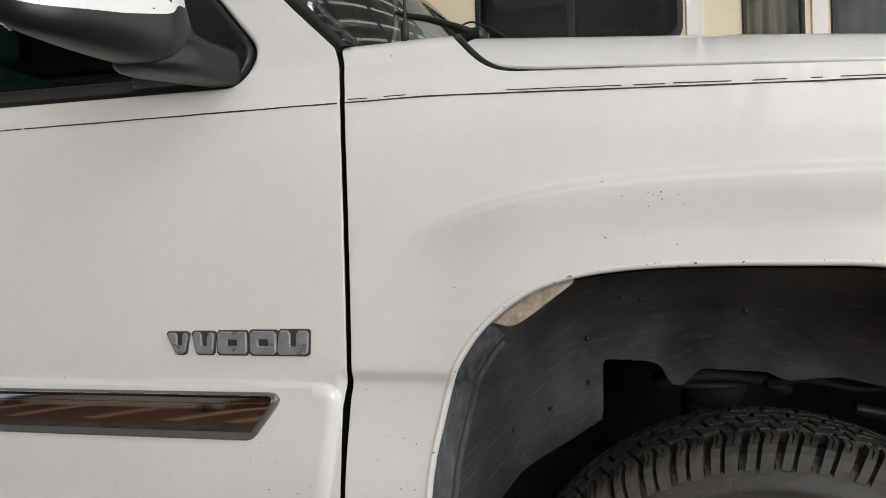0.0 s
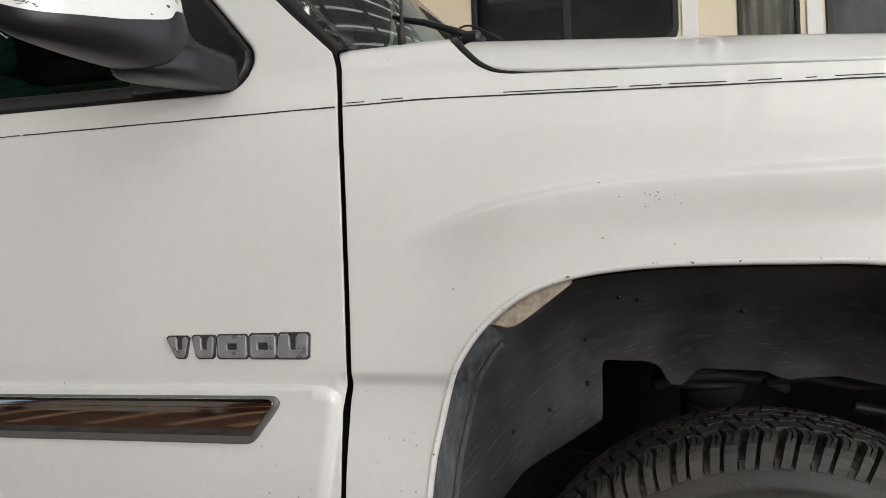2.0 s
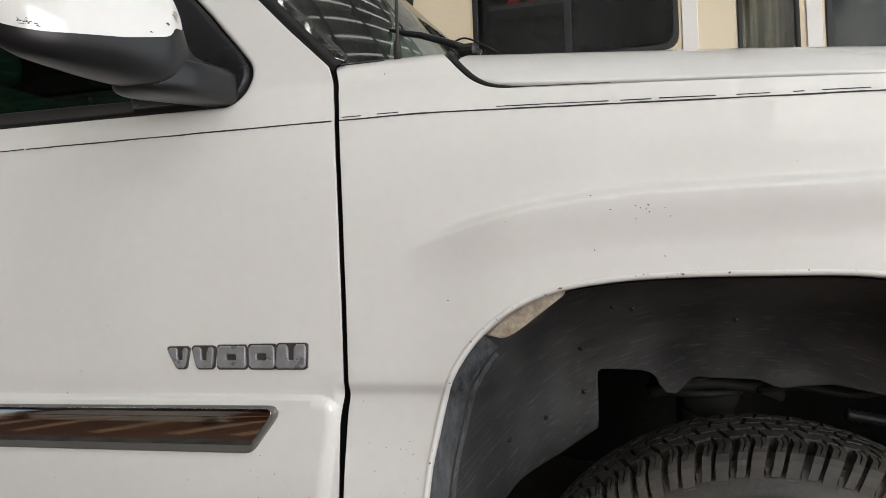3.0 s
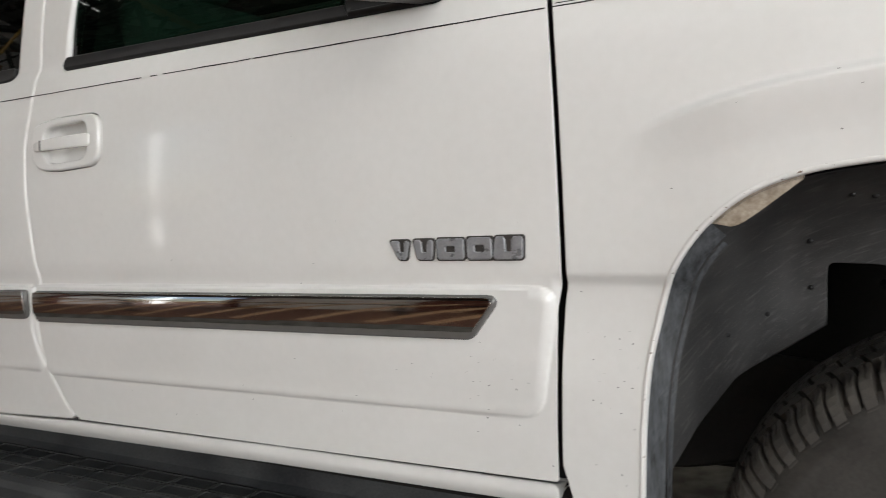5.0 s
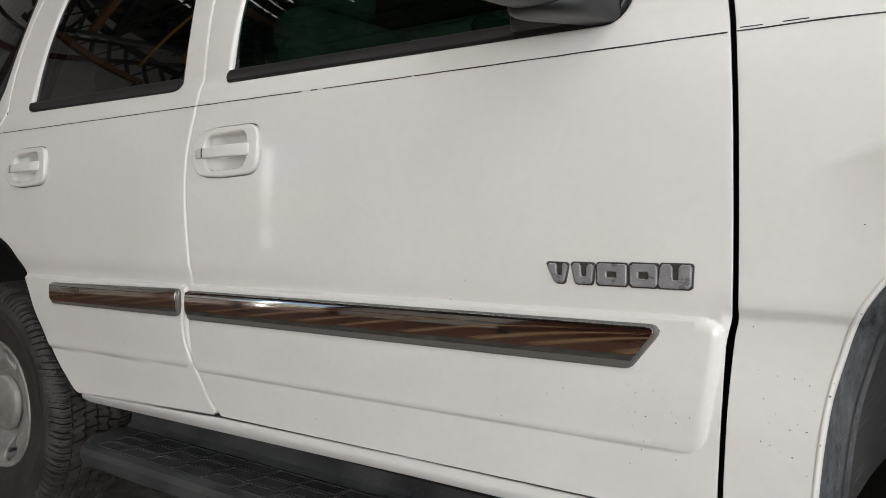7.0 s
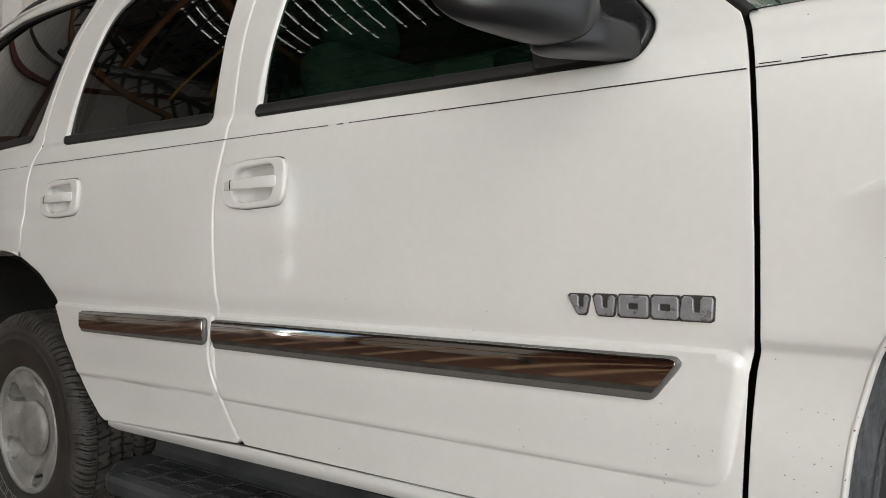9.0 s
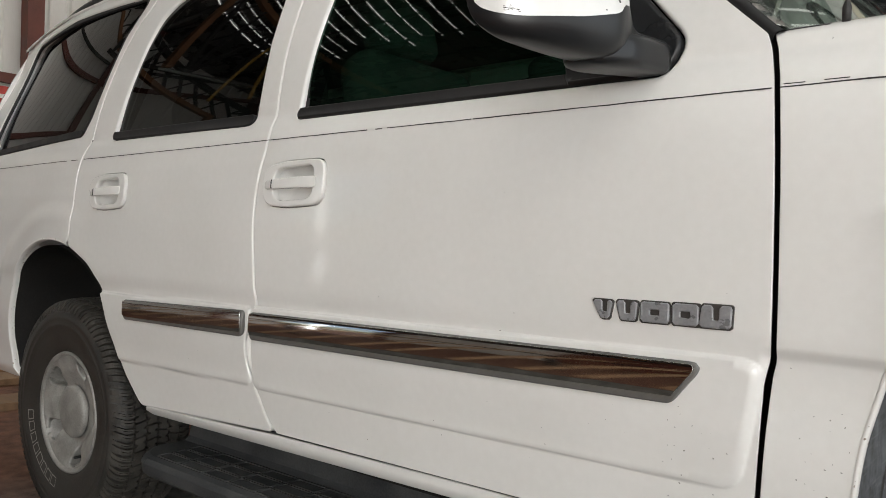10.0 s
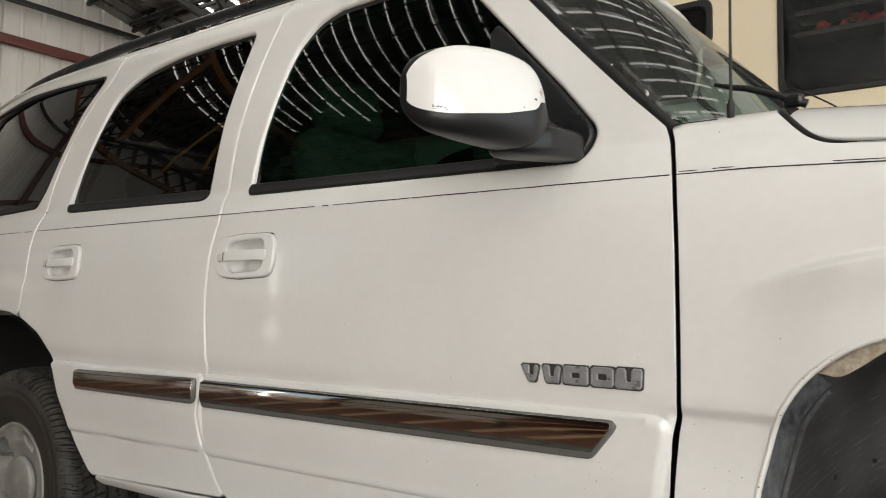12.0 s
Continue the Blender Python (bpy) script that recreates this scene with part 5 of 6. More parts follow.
# raised rounded frames round each tread cell
CELL = 0.116
for n, gx in enumerate(np.arange(XB0 + 0.10, XB1 - 0.12, CELL)):
    for gy, wide in ((0.026, 0.046), (0.076, 0.046), (0.126, 0.046)):
        o = rounded([(gx, gy, 0.007), (gx + CELL - 0.004, gy, 0.007), (gx + CELL - 0.004, gy + wide, 0.007), (gx, gy + wide, 0.007)], 3)
        c = np.array([gx + CELL / 2 - 0.002, gy + wide / 2])
        verts, faces = [], []
        for scale, h in (((1.0, 1.0), -0.001), ((0.985, 0.96), 0.003), ((0.94, 0.85), 0.003), ((0.92, 0.80), -0.001)):
            verts += [(c[0] + (p[0] - c[0]) * scale[0], c[1] + (p[1] - c[1]) * scale[1], BOARD_Z + h) for p in o]
        m = len(o)
        for r in range(3):
            faces += [(r * m + i, r * m + (i + 1) % m, (r + 1) * m + (i + 1) % m, (r + 1) * m + i) for i in range(m)]
        mesh_part("tread_frame", verts, faces, RIB, running_board)
for bx in (-1.45, -1.1, -0.7, -0.3):
    v, f = revolve([(0.0, -0.008), (0.012, -0.008), (0.016, -0.004), (0.017, 0.006)], 14, (bx, 0.200, 0.45))
    mesh_part("board_bolt", v, f, RUBBER_AND_SHADE, running_board, "", "", True)

# ---- chips and scratches in the paint ----
random.seed(4)
marks = []
for cx, cz, n, spread in ((0.437, 1.090, 7, 0.012), (-0.10, 0.70, 10, 0.05), (-0.25, 0.70, 8, 0.08), (0.06, 0.66, 6, 0.03), (-0.55, 0.86, 4, 0.18), (-0.9, 0.62, 6, 0.2), (0.246, 1.087, 1, 0.0), (0.06, 0.55, 8, 0.05), (-1.6, 0.71, 3, 0.1), (-0.075, 1.40, 1, 0.0), (-0.7, 0.75, 14, 0.35), (0.05, 0.78, 12, 0.05), (0.10, 0.72, 10, 0.04), (-0.12, 0.66, 12, 0.07), (0.3, 1.05, 8, 0.18), (-0.5, 1.05, 8, 0.4), (0.437, 1.092, 6, 0.02)):
    for _ in range(n):
        x, z = cx + random.gauss(0, spread), cz + random.gauss(0, spread * 0.6)
        if x < -0.03 or x > 0.012:
            marks.append((x, z, random.uniform(0.0004, 0.0010), random.uniform(0, 3.1), random.uniform(0.5, 2.0)))
verts, faces = [], []
for x, z, s, turn, long in marks:
    if inside(np.array([x]), np.array([z]), ARCH_F)[0] > -0.01 and x > 0.08 and z < 1.02:
        continue
    k = len(verts)
    for a in range(6):
        w = a / 6 * 2 * math.pi
        du, dv = s * math.cos(w) * long * random.uniform(0.7, 1.2), s * math.sin(w) * random.uniform(0.6, 1.1)
        px, pz = x + du * math.cos(turn) - dv * math.sin(turn), z + du * math.sin(turn) + dv * math.cos(turn)
        verts.append((px, float(side(px, pz)) - 0.0005, pz))
    faces.append(tuple(range(k, k + 6)))
mesh_part("paint_chips", verts, faces, BADGE_DARK, car, "small dark paint chips", "stuff")

# ---- cabin ----
def seat(x, y, wide=0.5):
    s = new("seat")
    s.parent, s.matrix_parent_inverse = car, Matrix.Translation((0.9, -CAR_MID, 0))
    tagged(s, "grey-green cloth seat")
    s.empty_display_size = 0.05
    box("cushion", (x - 0.10, y - wide / 2, 0.78), (x + 0.42, y + wide / 2, 0.98), SEAT, s, "", 0.06, segments=4)
    lean = Matrix.Translation((x - 0.08, y, 0.92)) @ Matrix.Rotation(radians(-16), 4, "Y")
    box("backrest", (-0.08, -wide / 2, 0.0), (0.08, wide / 2, 0.64), SEAT, s, "", 0.07, turn=lean, segments=4)
    box("headrest", (-0.06, -0.14, 0.66), (0.05, 0.14, 0.85), SEAT, s, "", 0.05, turn=lean, segments=4)


seat(-0.95, 0.52)
seat(-0.95, 1.44)
seat(-1.95, 0.98, 1.25)
sheet("dashboard", lambda u, v: (0.10 - 0.42 * v, 0.16 + u * 1.64, 1.26 + 0.05 * math.sin(v * 2.6) - 0.30 * max(0, v - 0.75) * 4 * 0.8), 14, 12, CABIN, car, "dark dashboard", (0, 0, -0.04))
wheel_ring = [(-0.42 + 0.05 * math.sin(a), 1.44 + 0.19 * math.cos(a), 1.16 + 0.18 * math.sin(a)) for a in np.linspace(0, 2 * math.pi, 33)[:-1]]
tube("steering_wheel", wheel_ring, 0.014, CABIN, car, "dark steering wheel", 8, True)
box("cabin_floor", (-3.1, 0.46, 0.62), (-0.15, 1.50, 0.66), CABIN, car, "dark carpet", 0.01)
box("cargo_trim", (-3.1, 0.18, 1.04), (-2.1, 0.24, 1.25), CABIN, car, "dark cargo side trim", 0.02)
box("door_trim", (-1.15, 0.10, 0.60), (-0.10, 0.14, 1.26), CABIN, car, "dark door card", 0.02)
box("door_trim", (-2.0, 0.10, 0.66), (-1.26, 0.14, 1.26), CABIN, car, "dark door card", 0.02)
sheet("headlining", lambda u, v: tuple(Vector(roof_at(0.03 + 0.962 * u, 0.02 + 0.96 * v)) - Vector((0, 0, 0.022))), 30, 40, SEAT, car, "grey headlining", (0, 0, 0.006))

# ---- the shed ----
X0, X1, Y0, Y1 = -11.0, 9.0, -8.0, 6.0
EAVE, RIDGE, YR = 5.4, 7.3, -1.5
verts = [(-400, -400, 0), (400, -400, 0), (400, 400, 0), (-400, 400, 0)]
ground = mesh_part("ground", verts, [(0, 1, 2, 3)], GROUND, None, "grey shop floor turning to brown packed dirt", "structure")
tagged(ground, category="ground")


def roof_z(y):
    # the slope towards the open side is the steeper one
    return RIDGE - ((RIDGE - EAVE) / (Y1 - YR) if y > YR else 0.47) * abs(y - YR)


def ribbed_wall(name, a, b, z0, z1, thick, label):
    """Ribbed steel sheeting from a to b, with a trapezoid rib every 0.3 m; z1 may be a function of y."""
    a, b = Vector(a), Vector(b)
    along = (b - a).normalized()
    out = Vector((along.y, -along.x, 0))
    n = int((b - a).length / 0.3)
    line = []
    for i in range(n):
        for f, d in ((0.0, 0.0), (0.72, 0.0), (0.80, 0.022), (0.92, 0.022)):
            line.append(a + along * ((i + f) * (b - a).length / n) + out * d)
    line.append(b)
    top = (lambda p: z1(p.y)) if callable(z1) else (lambda p: z1)
    verts = [(p.x, p.y, z0) for p in line] + [(p.x, p.y, top(p)) for p in line]
    m = len(line)
    verts += [(p.x - out.x * thick, p.y - out.y * thick, z0) for p in line] + [(p.x - out.x * thick, p.y - out.y * thick, top(p)) for p in line]
    faces = []
    for i in range(m - 1):
        faces += [(i, i + 1, m + i + 1, m + i), (2 * m + i + 1, 2 * m + i, 3 * m + i, 3 * m + i + 1), (m + i, m + i + 1, 3 * m + i + 1, 3 * m + i), (i + 1, i, 2 * m + i, 2 * m + i + 1)]
    faces += [(0, m, 3 * m, 2 * m), (m - 1, 3 * m - 1, 4 * m - 1, 2 * m - 1)]
    ob = mesh_part(name, verts, faces, STEEL_WHITE, None, label, "structure")
    return tagged(ob, category="wall")


ribbed_wall("wall_west", (X0, Y1, 0), (X0, Y0, 0), 0, lambda y: roof_z(y) + 0.02, -0.03, "white ribbed steel end wall of the shed")
ribbed_wall("wall_north", (X1, Y1, 0), (X0, Y1, 0), 0, EAVE + 0.03, -0.03, "white ribbed steel side wall behind the caravan")

ribbed_wall("wall_south_end", (-8.3, Y0, 0), (-5.0, Y0, 0), 0, 4.24, -0.03, "white ribbed steel wall beside the board wall")

# roof sheets: galvanised, with a rounded rib every 0.31 m that runs down the slope
verts, faces = [], []
line = []
pitch = 0.31
for i in range(int((X1 - X0) / pitch)):
    xa = X0 + i * pitch
    line += [(xa, 0.0), (xa + 0.235, 0.0), (xa + 0.252, 0.016), (xa + 0.266, 0.026), (xa + 0.279, 0.026), (xa + 0.293, 0.016)]
line.append((X1, 0.0))
for y in (Y0 - 0.3, YR, Y1 + 0.3):
    verts += [(x, y, roof_z(y) + z) for x, z in line]
m = len(line)
for k in range(2):
    faces += [(k * m + i, k * m + i + 1, (k + 1) * m + i + 1, (k + 1) * m + i) for i in range(m - 1)]
n = len(verts)
verts += [(x, y, z + 0.04) for x, y, z in verts]
faces += [tuple(a + n for a in f[::-1]) for f in faces]
# lines of daylight between the sheets
for k, x in enumerate(list(np.arange(-9.2, -2.6, 0.29)) + list(np.arange(-2.5, X1 - 0.3, 0.20))):
    v = []
    wide = random.choice((0.012, 0.012, 0.009, 0.005)) if x < -2.55 else random.choice((0.016, 0.016, 0.012)) if x < 1.3 else random.choice((0.055, 0.055, 0.050, 0.030))
    # north ends beyond x -3.4 are widened to brighten the end wall
    for y, w in ((random.uniform(-5.6, -4.9) if x < -2.55 else -7.4, wide), (YR, wide), (Y1 - 0.1, 0.028 if x > -3.4 else 0.060)):
        v += [(x, y, roof_z(y) - 0.004), (x + w, y, roof_z(y) - 0.004)]
    v += [(a, b, c - 0.006) for a, b, c in v]
    strip = mesh_part("skylight_%d" % (k + 1), v, [(6, 7, 9, 8), (8, 9, 11, 10), (0, 2, 3, 1), (2, 4, 5, 3), (0, 1, 7, 6), (4, 10, 11, 5), (0, 6, 8, 2), (2, 8, 10, 4), (1, 3, 9, 7), (3, 5, 11, 9)], SKYLIGHT, None, "thin backlit translucent strip in the roof", "structure")
    # dim glow on the north slope, full glow only beyond x -3.4
    strip.data.materials.append(SKYLIGHT_DIM)
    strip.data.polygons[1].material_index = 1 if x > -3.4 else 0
    tagged(strip, category="skylight", group="roof light strips")
roof_sheet = mesh_part("ceiling", verts, faces, ROOF_STEEL, None, "galvanised ribbed roof sheets over black purlins", "structure")
tagged(roof_sheet, category="ceiling")


def bar(bm, a, b, w, h):
    """A rectangular bar from a to b added to bm."""
    a, b = Vector(a), Vector(b)
    d = b - a
    block(bm, (-w / 2, -h / 2, 0), (w / 2, h / 2, d.length), 0, Matrix.Translation(a) @ d.to_track_quat("Z", "Y").to_matrix().to_4x4())


def steel(name, a, b, w, h, mat, label, group=""):
    bm = bmesh.new()
    bar(bm, a, b, w, h)
    return tagged(part(name, bm, mat, None, label, "structure"), category="steel beam", group=group)


for k, y in enumerate(np.arange(Y0 + 0.4, Y1, 0.78)):
    steel("purlin", (X0, y, roof_z(y) - 0.05), (X1, y, roof_z(y) - 0.05), 0.045, 0.06, BLACK_STEEL, "black steel roof purlin", "roof purlins")
for z in (1.2, 3.1, 4.70):
    steel("girt", (X0 + 0.09, Y0, z), (X0 + 0.09, Y1, z), 0.10, 0.13, RED_STEEL, "red-oxide steel girt on the end wall", "girts")
steel("tie_pipe", (X0 + 0.22, Y0, 5.25), (X0 + 0.22, Y1, 5.25), 0.07, 0.07, BLACK_STEEL, "dark steel tie pipe")
for y in (3.33, -2.9, -6.5):
    steel("column", (X0 + 0.22, y, 0), (X0 + 0.22, y, roof_z(y) - 0.1), 0.22, 0.22, RED_STEEL, "red-brown steel column against the end wall", "columns")


def truss(x, deep):
    """A lattice roof truss across the shed: rusty chords, black webs."""
    t = thing("roof_truss", (x, YR, EAVE - 0.1), "lattice steel roof truss with rusty chords and black webs", "roof truss", "roof trusses", "structure")
    for a, b in (((x, YR, RIDGE - 0.12), (x, Y1, EAVE - 0.12)), ((x, YR, RIDGE - 0.12), (x, Y0, roof_z(Y0) - 0.12))):
        bm = bmesh.new()
        bar(bm, a, b, 0.10, 0.12)
        part("top_chord", bm, RUST_STEEL, t, "orange-brown rusty chord")
    low = (lambda y: 4.05 + 0.05 * (y - Y0)) if deep else (lambda y: roof_z(y) - (0.95 if y > -4.0 else 0.6))
    bm = bmesh.new()
    bar(bm, (x, Y0, low(Y0)), (x, YR, low(YR)), 0.08, 0.08)
    part("bottom_chord", bm, BLACK_STEEL, t)
    bm = bmesh.new()
    bar(bm, (x, YR, RIDGE - 0.95), (x, Y1, EAVE - 0.75), 0.08, 0.08)
    part("bottom_chord", bm, BLACK_STEEL, t)
    ys = np.linspace(Y0 + 0.4, Y1 - 0.3, 19)
    for i in range(18):
        foot = (lambda y: low(y)) if ys[i + 1] < YR else (lambda y: roof_z(y) - 0.80)
        za, zb = (roof_z(ys[i]) - 0.15, foot(ys[i + 1])) if i % 2 else (foot(ys[i]), roof_z(ys[i + 1]) - 0.15)
        bm = bmesh.new()
        bar(bm, (x, ys[i], za), (x, ys[i + 1], zb), 0.075 if deep else 0.045, 0.075 if deep else 0.045)
        part("web", bm, BLACK_STEEL, t)
        if deep and ys[i] < YR:
            bm = bmesh.new()
            bar(bm, (x, ys[i], low(ys[i])), (x, ys[i], roof_z(ys[i]) - 0.15), 0.06, 0.06)
            part("post", bm, BLACK_STEEL, t)
    return t


for x in (-8.2, -3.6, 1.4, 6.4):
    truss(x, x < -8.0)
steel("brace", (-8.12, -2.1, 6.85), (-8.12, -2.75, 4.33), 0.12, 0.12, RUST_STEEL, "orange-brown rusty brace under the roof")
for x in (-8.2, -3.6, 1.4, 6.4):
    for y in (Y0 + 0.2, Y1 - 0.2):
        steel("column", (x, y, 0), (x, y, roof_z(y) - 0.05), 0.2, 0.2, RED_STEEL, "red-brown steel column", "columns")
# a sloping lattice rafter by the end wall, mirrored in the rear windows
rafter = thing("rafter_truss", (-8.35, -3.5, 3.9), "sloping black lattice rafter with a rusty lower chord", "roof truss", "", "structure")
rise = lambda y: 4.84 + 0.60 * (y + 2.48)
for name, drop, mat in (("top_chord", 0.0, BLACK_STEEL), ("bottom_chord", 0.58, RUST_STEEL)):
    bm = bmesh.new()
    bar(bm, (-8.35, -0.9, rise(-0.9) - drop), (-8.35, -6.2, rise(-6.2) - drop), 0.09, 0.09)
    part(name, bm, mat, rafter)
for k in range(14):
    y0, y1 = -0.95 - 0.37 * k, -0.95 - 0.37 * (k + 1)
    for za, zb in ((0.0, 0.58), (0.58, 0.0)):
        bm = bmesh.new()
        bar(bm, (-8.35, y0, rise(y0) - za), (-8.35, y1, rise(y1) - zb), 0.04, 0.04)
        part("web", bm, BLACK_STEEL, rafter)
bm = bmesh.new()
for i in range(12):
    xa, xb = X0 + 0.3 + i * 0.85, X0 + 0.3 + (i + 1) * 0.85
    bar(bm, (xa, Y1 - 0.5, 5.45 if i % 2 else 4.95), (xb, Y1 - 0.5, 4.95 if i % 2 else 5.45), 0.045, 0.045)
bar(bm, (X0 + 0.2, Y1 - 0.5, 4.95), (X0 + 10.5, Y1 - 0.5, 4.95), 0.06, 0.06)
bar(bm, (X0 + 0.2, Y1 - 0.5, 5.45), (X0 + 10.5, Y1 - 0.5, 5.45), 0.06, 0.06)
tagged(part("eave_truss", bm, BLACK_STEEL, None, "black lattice girder along the eave", "structure"), category="steel beam")

# board wall beside the open bay, with timbers leaning on it
XB = 3.2
tagged(mesh_part("wall_south", [(-5.0, Y0, 0), (XB, Y0, 0), (XB, Y0, 4.24), (-5.0, Y0, 4.24), (-5.0, Y0 + 0.06, 0), (XB, Y0 + 0.06, 0), (XB, Y0 + 0.06, 4.24), (-5.0, Y0 + 0.06, 4.24)],
                 [(0, 1, 2, 3), (7, 6, 5, 4), (3, 2, 6, 7), (0, 4, 5, 1), (1, 5, 6, 2), (0, 3, 7, 4)], BROWN_SHEET, None, "red-brown board wall beside an open bay", "structure"), category="wall")
for k in range(11):
    x = -9.5 + k * 1.15 + random.uniform(-0.15, 0.15)
    bm = bmesh.new()
    bar(bm, (x, Y0 + 1.2, 0.02), (x + 1.3, Y0 + 0.14, 3.0 + random.uniform(-0.4, 0.2)), 0.20, 0.05)
    tagged(part("timber", bm, TIMBER, None, "pale tan timber leaning on the board wall"), category="timber", group="leaning timbers")

# red sign on the end wall, with unreadable writing
sign = thing("wall_sign", (X0 + 0.16, 2.95, 2.35), "small red sign with white writing on the end wall", "sign")
box("sign_board", (X0 + 0.15, 2.60, 2.35), (X0 + 0.17, 3.36, 2.97), RED, sign, "", 0.005)
for z, y0, y1 in ((2.80, 2.62, 3.22), (2.66, 2.66, 3.10), (2.52, 2.62, 3.20), (2.40, 2.70, 3.05)):
    box("writing", (X0 + 0.171, y0, z), (X0 + 0.176, y1, z + 0.06), WHITE_MARK, sign, "white bar of writing", 0.0)

# planks on the dirt behind the car and on the open side
for k, (x, y, turn, long) in enumerate(((-4.3, 0.9, 78, 2.4), (-5.1, 1.0, 84, 2.6), (-5.7, 0.7, 80, 2.2))):
    bm = block(bmesh.new(), (-long / 2, -0.14, 0.0), (long / 2, 0.14, 0.045), 0.004, Matrix.Translation((x, y, 0.0)) @ Matrix.Rotation(radians(turn), 4, "Z"))
    tagged(part("plank", bm, WOOD, None, "weathered brown plank lying on the dirt"), category="plank", group="planks on the dirt")
# a low rail with short timbers leaning on it, seen mirrored in the door mouldings
steel("rail", (-8.5, -3.62, 0.98), (0.2, -3.62, 0.98), 0.08, 0.08, BLACK_STEEL, "black steel rail for leaning timbers")
for x in (-8.3, -5.4, -2.5, 0.0):
    steel("rail_post", (x, -3.62, 0.0), (x, -3.62, 0.94), 0.07, 0.07, BLACK_STEEL, "black steel rail post", "rail posts")
for k in range(17):
    x = -8.3 + k * 0.5 + random.uniform(-0.06, 0.06)
    bm = bmesh.new()
    bar(bm, (x, -2.75, 0.02), (x + 0.75, -3.58, 1.10 + random.uniform(-0.05, 0.15)), 0.15, 0.04)
    tagged(part("timber", bm, TIMBER, None, "short pale tan timber leaning on a rail"), category="timber", group="timbers on the rail")

# yellow rope hung from the roof, seen mirrored in the windows
steel("hanger", (-6.0, -2.80, 4.27), (-6.0, -2.80, 6.05), 0.02, 0.02, BLACK_STEEL, "thin black hanger rod")
rope = curve_through([(-5.90, -2.98, 3.0), (-5.93, -2.92, 3.6), (-5.97, -2.86, 4.15), (-6.0, -2.80, 4.25), (-6.0, -2.73, 4.1), (-6.0, -2.65, 3.5), (-6.0, -2.58, 2.9)], 8)
tagged(tube("rope", rope, 0.022, YELLOW, None, "thick yellow rope hanging from a black rod", 8), category="rope")

# ---- caravan beside the car ----
RVY = 2.9
rv = thing("caravan", (-0.2, RVY + 1.2, 0), "cream caravan with black-framed windows and white trim", "caravan")
RV_WALL = rounded([(-2.3, 0.55, 0.05), (1.95, 0.55, 0.05), (1.95, 2.92, 0.12), (-2.3, 2.92, 0.12)])
rv_flat = lambda off: (lambda x, z: np.stack([x, np.full_like(x, RVY + off), z], 1))
W_BIG = rounded([(-0.445, 2.09, 0.08), (0.600, 2.09, 0.08), (0.600, 2.80, 0.08), (-0.445, 2.80, 0.08)])
W_SMALL = rounded([(-1.75, 2.44, 0.06), (-0.775, 2.44, 0.06), (-0.775, 2.71, 0.06), (-1.75, 2.71, 0.06)])
W_CURT = rounded([(0.872, 1.95, 0.02), (1.150, 1.95, 0.02), (1.150, 2.80, 0.02), (0.872, 2.80, 0.02)])
W_DOOR = rounded([(1.262, 1.90, 0.02), (1.85, 1.90, 0.02), (1.85, 2.80, 0.02), (1.262, 2.80, 0.02)])
panel("side_wall", RV_WALL, rv_flat(0), CREAM, rv, "cream siding", 0.05, 0.0, 0.01, 0.03, [(w, 0.002, 0.03) for w in (W_BIG, W_SMALL, W_CURT, W_DOOR)])
# solid block instead of a room: its shade is given as black colour
box("body", (-2.28, RVY + 0.55, 0.56), (1.93, RVY + 2.4, 2.90), RUBBER_AND_SHADE, rv, "black block painted as the dark inside of the caravan", 0.02)
box("roof", (-2.32, RVY - 0.02, 2.90), (1.97, RVY + 2.42, 2.97), TRIM_WHITE, rv, "white roof", 0.02)
box("skirt", (-2.25, RVY + 0.02, 0.30), (1.90, RVY + 0.10, 0.58), BLACK_STEEL, rv, "dark skirt", 0.02)
for x in (-0.6, 0.3):
    v, f = revolve([(0.10, -0.11), (0.20, -0.11), (0.35, -0.10), (0.37, -0.06), (0.37, 0.06), (0.35, 0.10), (0.1, 0.10)], 40, (x, RVY + 0.28, 0.37))
    mesh_part("wheel", v, f, TYRE_RUBBER, rv, "dark caravan wheel", "", True)
box("trim_strip", (0.615, RVY - 0.012, 0.56), (0.690, RVY, 2.91), TRIM_WHITE, rv, "white vertical trim", 0.003)
box("trim_strip", (1.178, RVY - 0.014, 0.56), (1.246, RVY, 2.91), TRIM_WHITE, rv, "white vertical trim", 0.003)


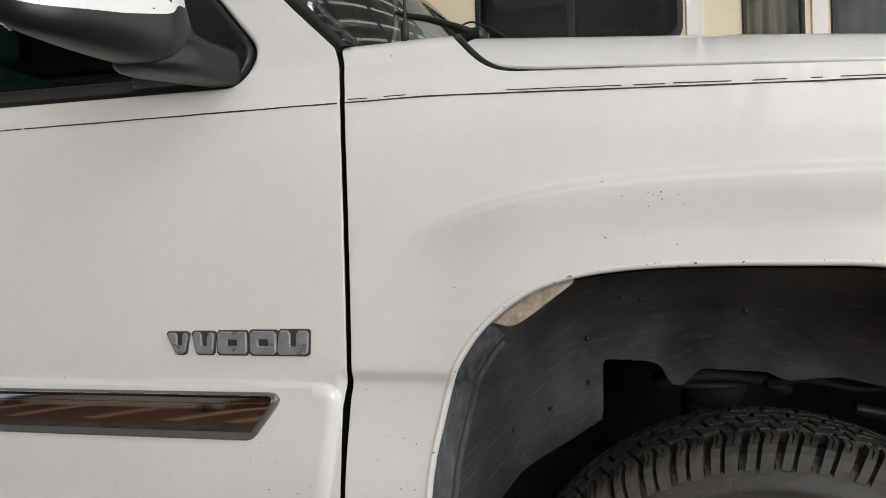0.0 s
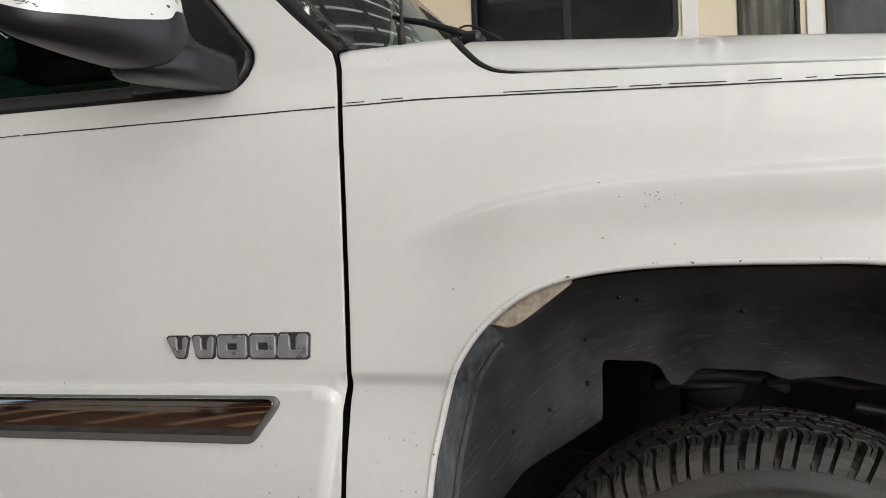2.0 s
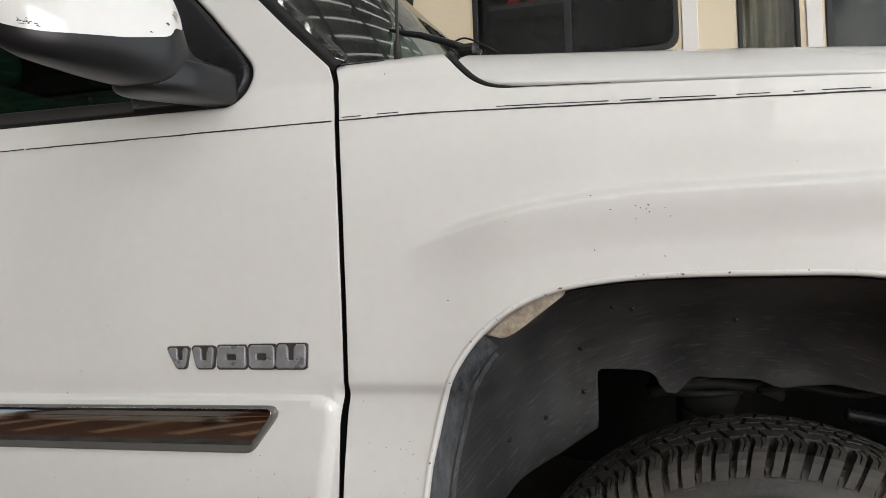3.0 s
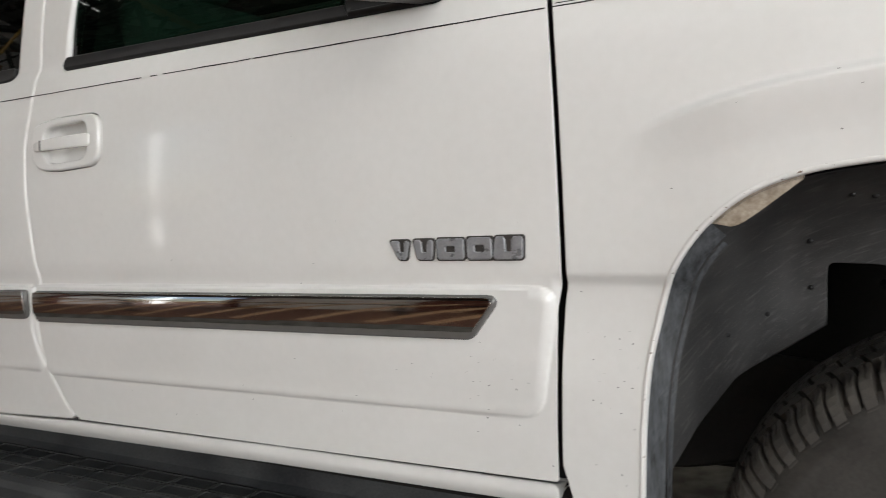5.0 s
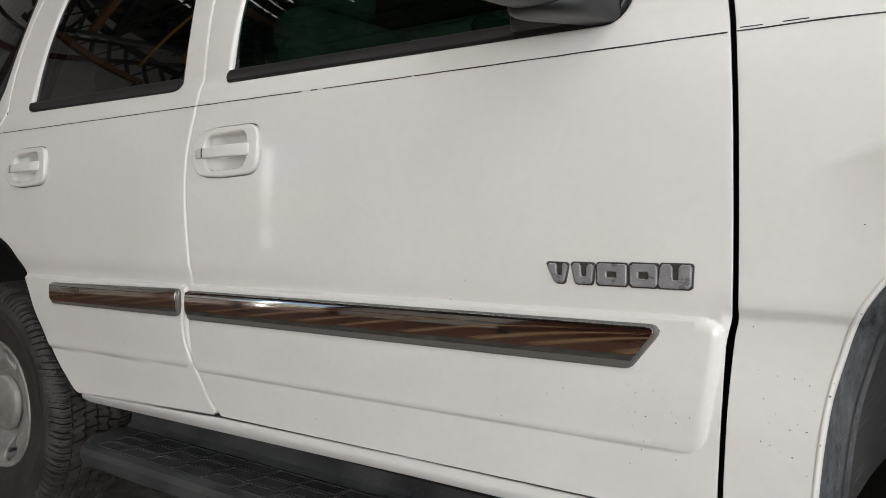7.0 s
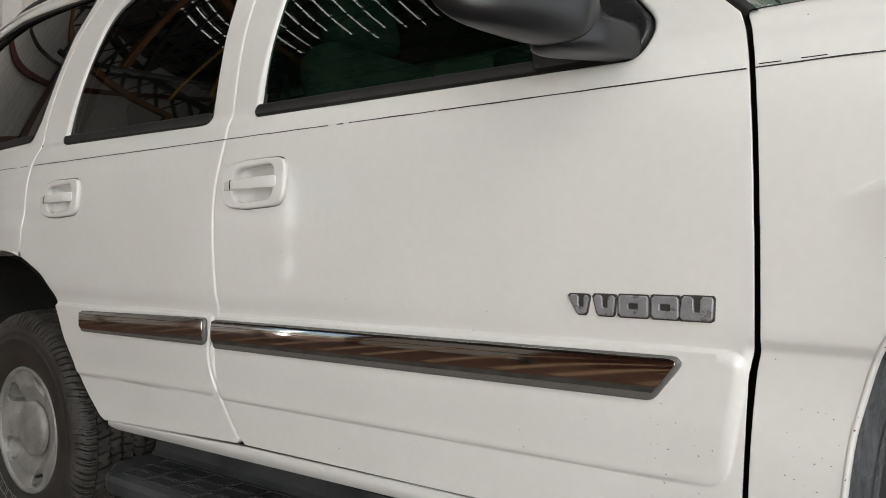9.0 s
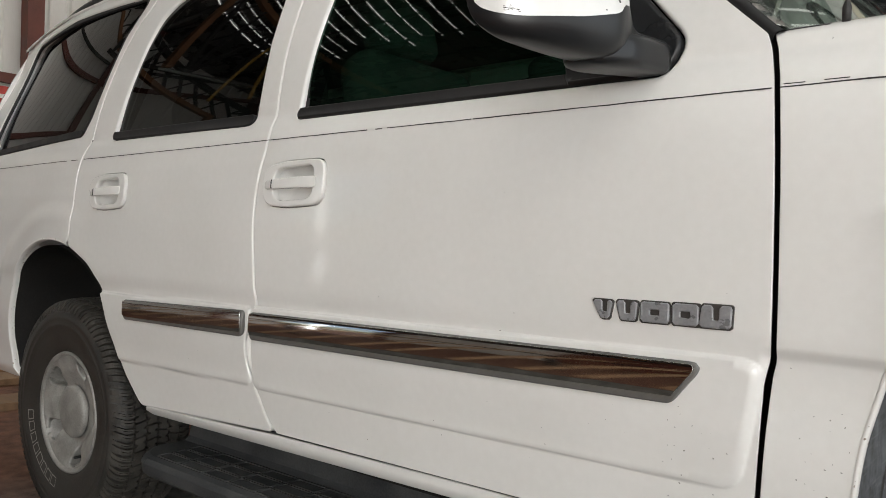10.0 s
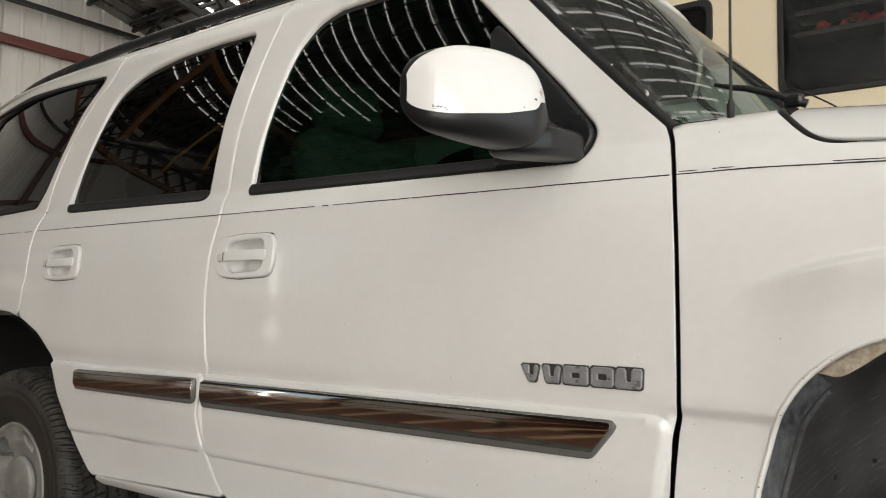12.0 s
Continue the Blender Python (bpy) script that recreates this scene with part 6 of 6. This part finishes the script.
def rv_window(outline, wide, mullions=()):
    c = np.array(outline).mean(0)
    o = np.array(outline)
    lo, hi = o.min(0), o.max(0)
    w = new("window")
    w.parent, w.matrix_parent_inverse = rv, Matrix.Translation((0.2, -RVY - 1.2, 0))
    w.empty_display_size = 0.05
    tagged(w, "black-framed caravan window")
    inner = [tuple((p - c) * (1 - 2 * wide / (hi - lo)) + c) for p in o]
    panel("window_frame", outline, rv_flat(-0.012), RUBBER_AND_SHADE, w, "black rubber frame", 0.01, 0.0, 0.006, 0.03, [(inner, 0.004, 0.02)])
    pane = panel("pane", inner, rv_flat(0.006), RV_GLASS, w, "dark reflecting pane", 0.08, 0.0, 0.0, 0.004)
    pane.visible_shadow = False
    for x in mullions:
        box("mullion", (x - 0.018, RVY - 0.010, lo[1] + wide), (x + 0.018, RVY + 0.016, hi[1] - wide), RUBBER_AND_SHADE, w, "", 0.003)
    return w


rv_window(W_BIG, 0.028, (0.055,))
rv_window(W_SMALL, 0.035)
rv_window(W_CURT, 0.022)
rv_window(W_DOOR, 0.03)
# behind the panes: a shelf with red things, a curtain, a blind
sheet("curtain", lambda u, v: (0.90 + 0.25 * u, RVY + 0.10 + 0.018 * math.sin(u * 26) + 0.01 * math.sin(u * 9 + v), 1.92 + 0.92 * v), 60, 6, CURTAIN, rv, "pale green curtain", (0, 0.004, 0))
sheet("blind", lambda u, v: (1.30 + 0.55 * u, RVY + 0.12 + 0.006 * math.sin(u * 40), 1.90 + 0.93 * v), 40, 4, TEAL, rv, "teal blind", (0, 0.004, 0))
for z in (2.16, 2.50, 2.62):
    box("shelf", (-0.42, RVY + 0.30, z), (0.03, RVY + 0.50, z + 0.03), STRIP_GREY, rv, "grey shelf behind the window", 0.004)
for k, (x, z, s) in enumerate(((-0.30, 2.57, 0.030), (-0.10, 2.58, 0.045), (-0.02, 2.57, 0.035), (-0.19, 2.56, 0.03))):
    bm = bmesh.new()
    bmesh.ops.create_icosphere(bm, subdivisions=2, radius=s, matrix=Matrix.Translation((x, RVY + 0.42, z)))
    for v in bm.verts:
        v.co += Vector(noise.noise_vector(v.co * 30)) * s * 1.3
    part("red_bundle", bm, RED, rv, "crumpled red cloth behind the window", smooth=True)
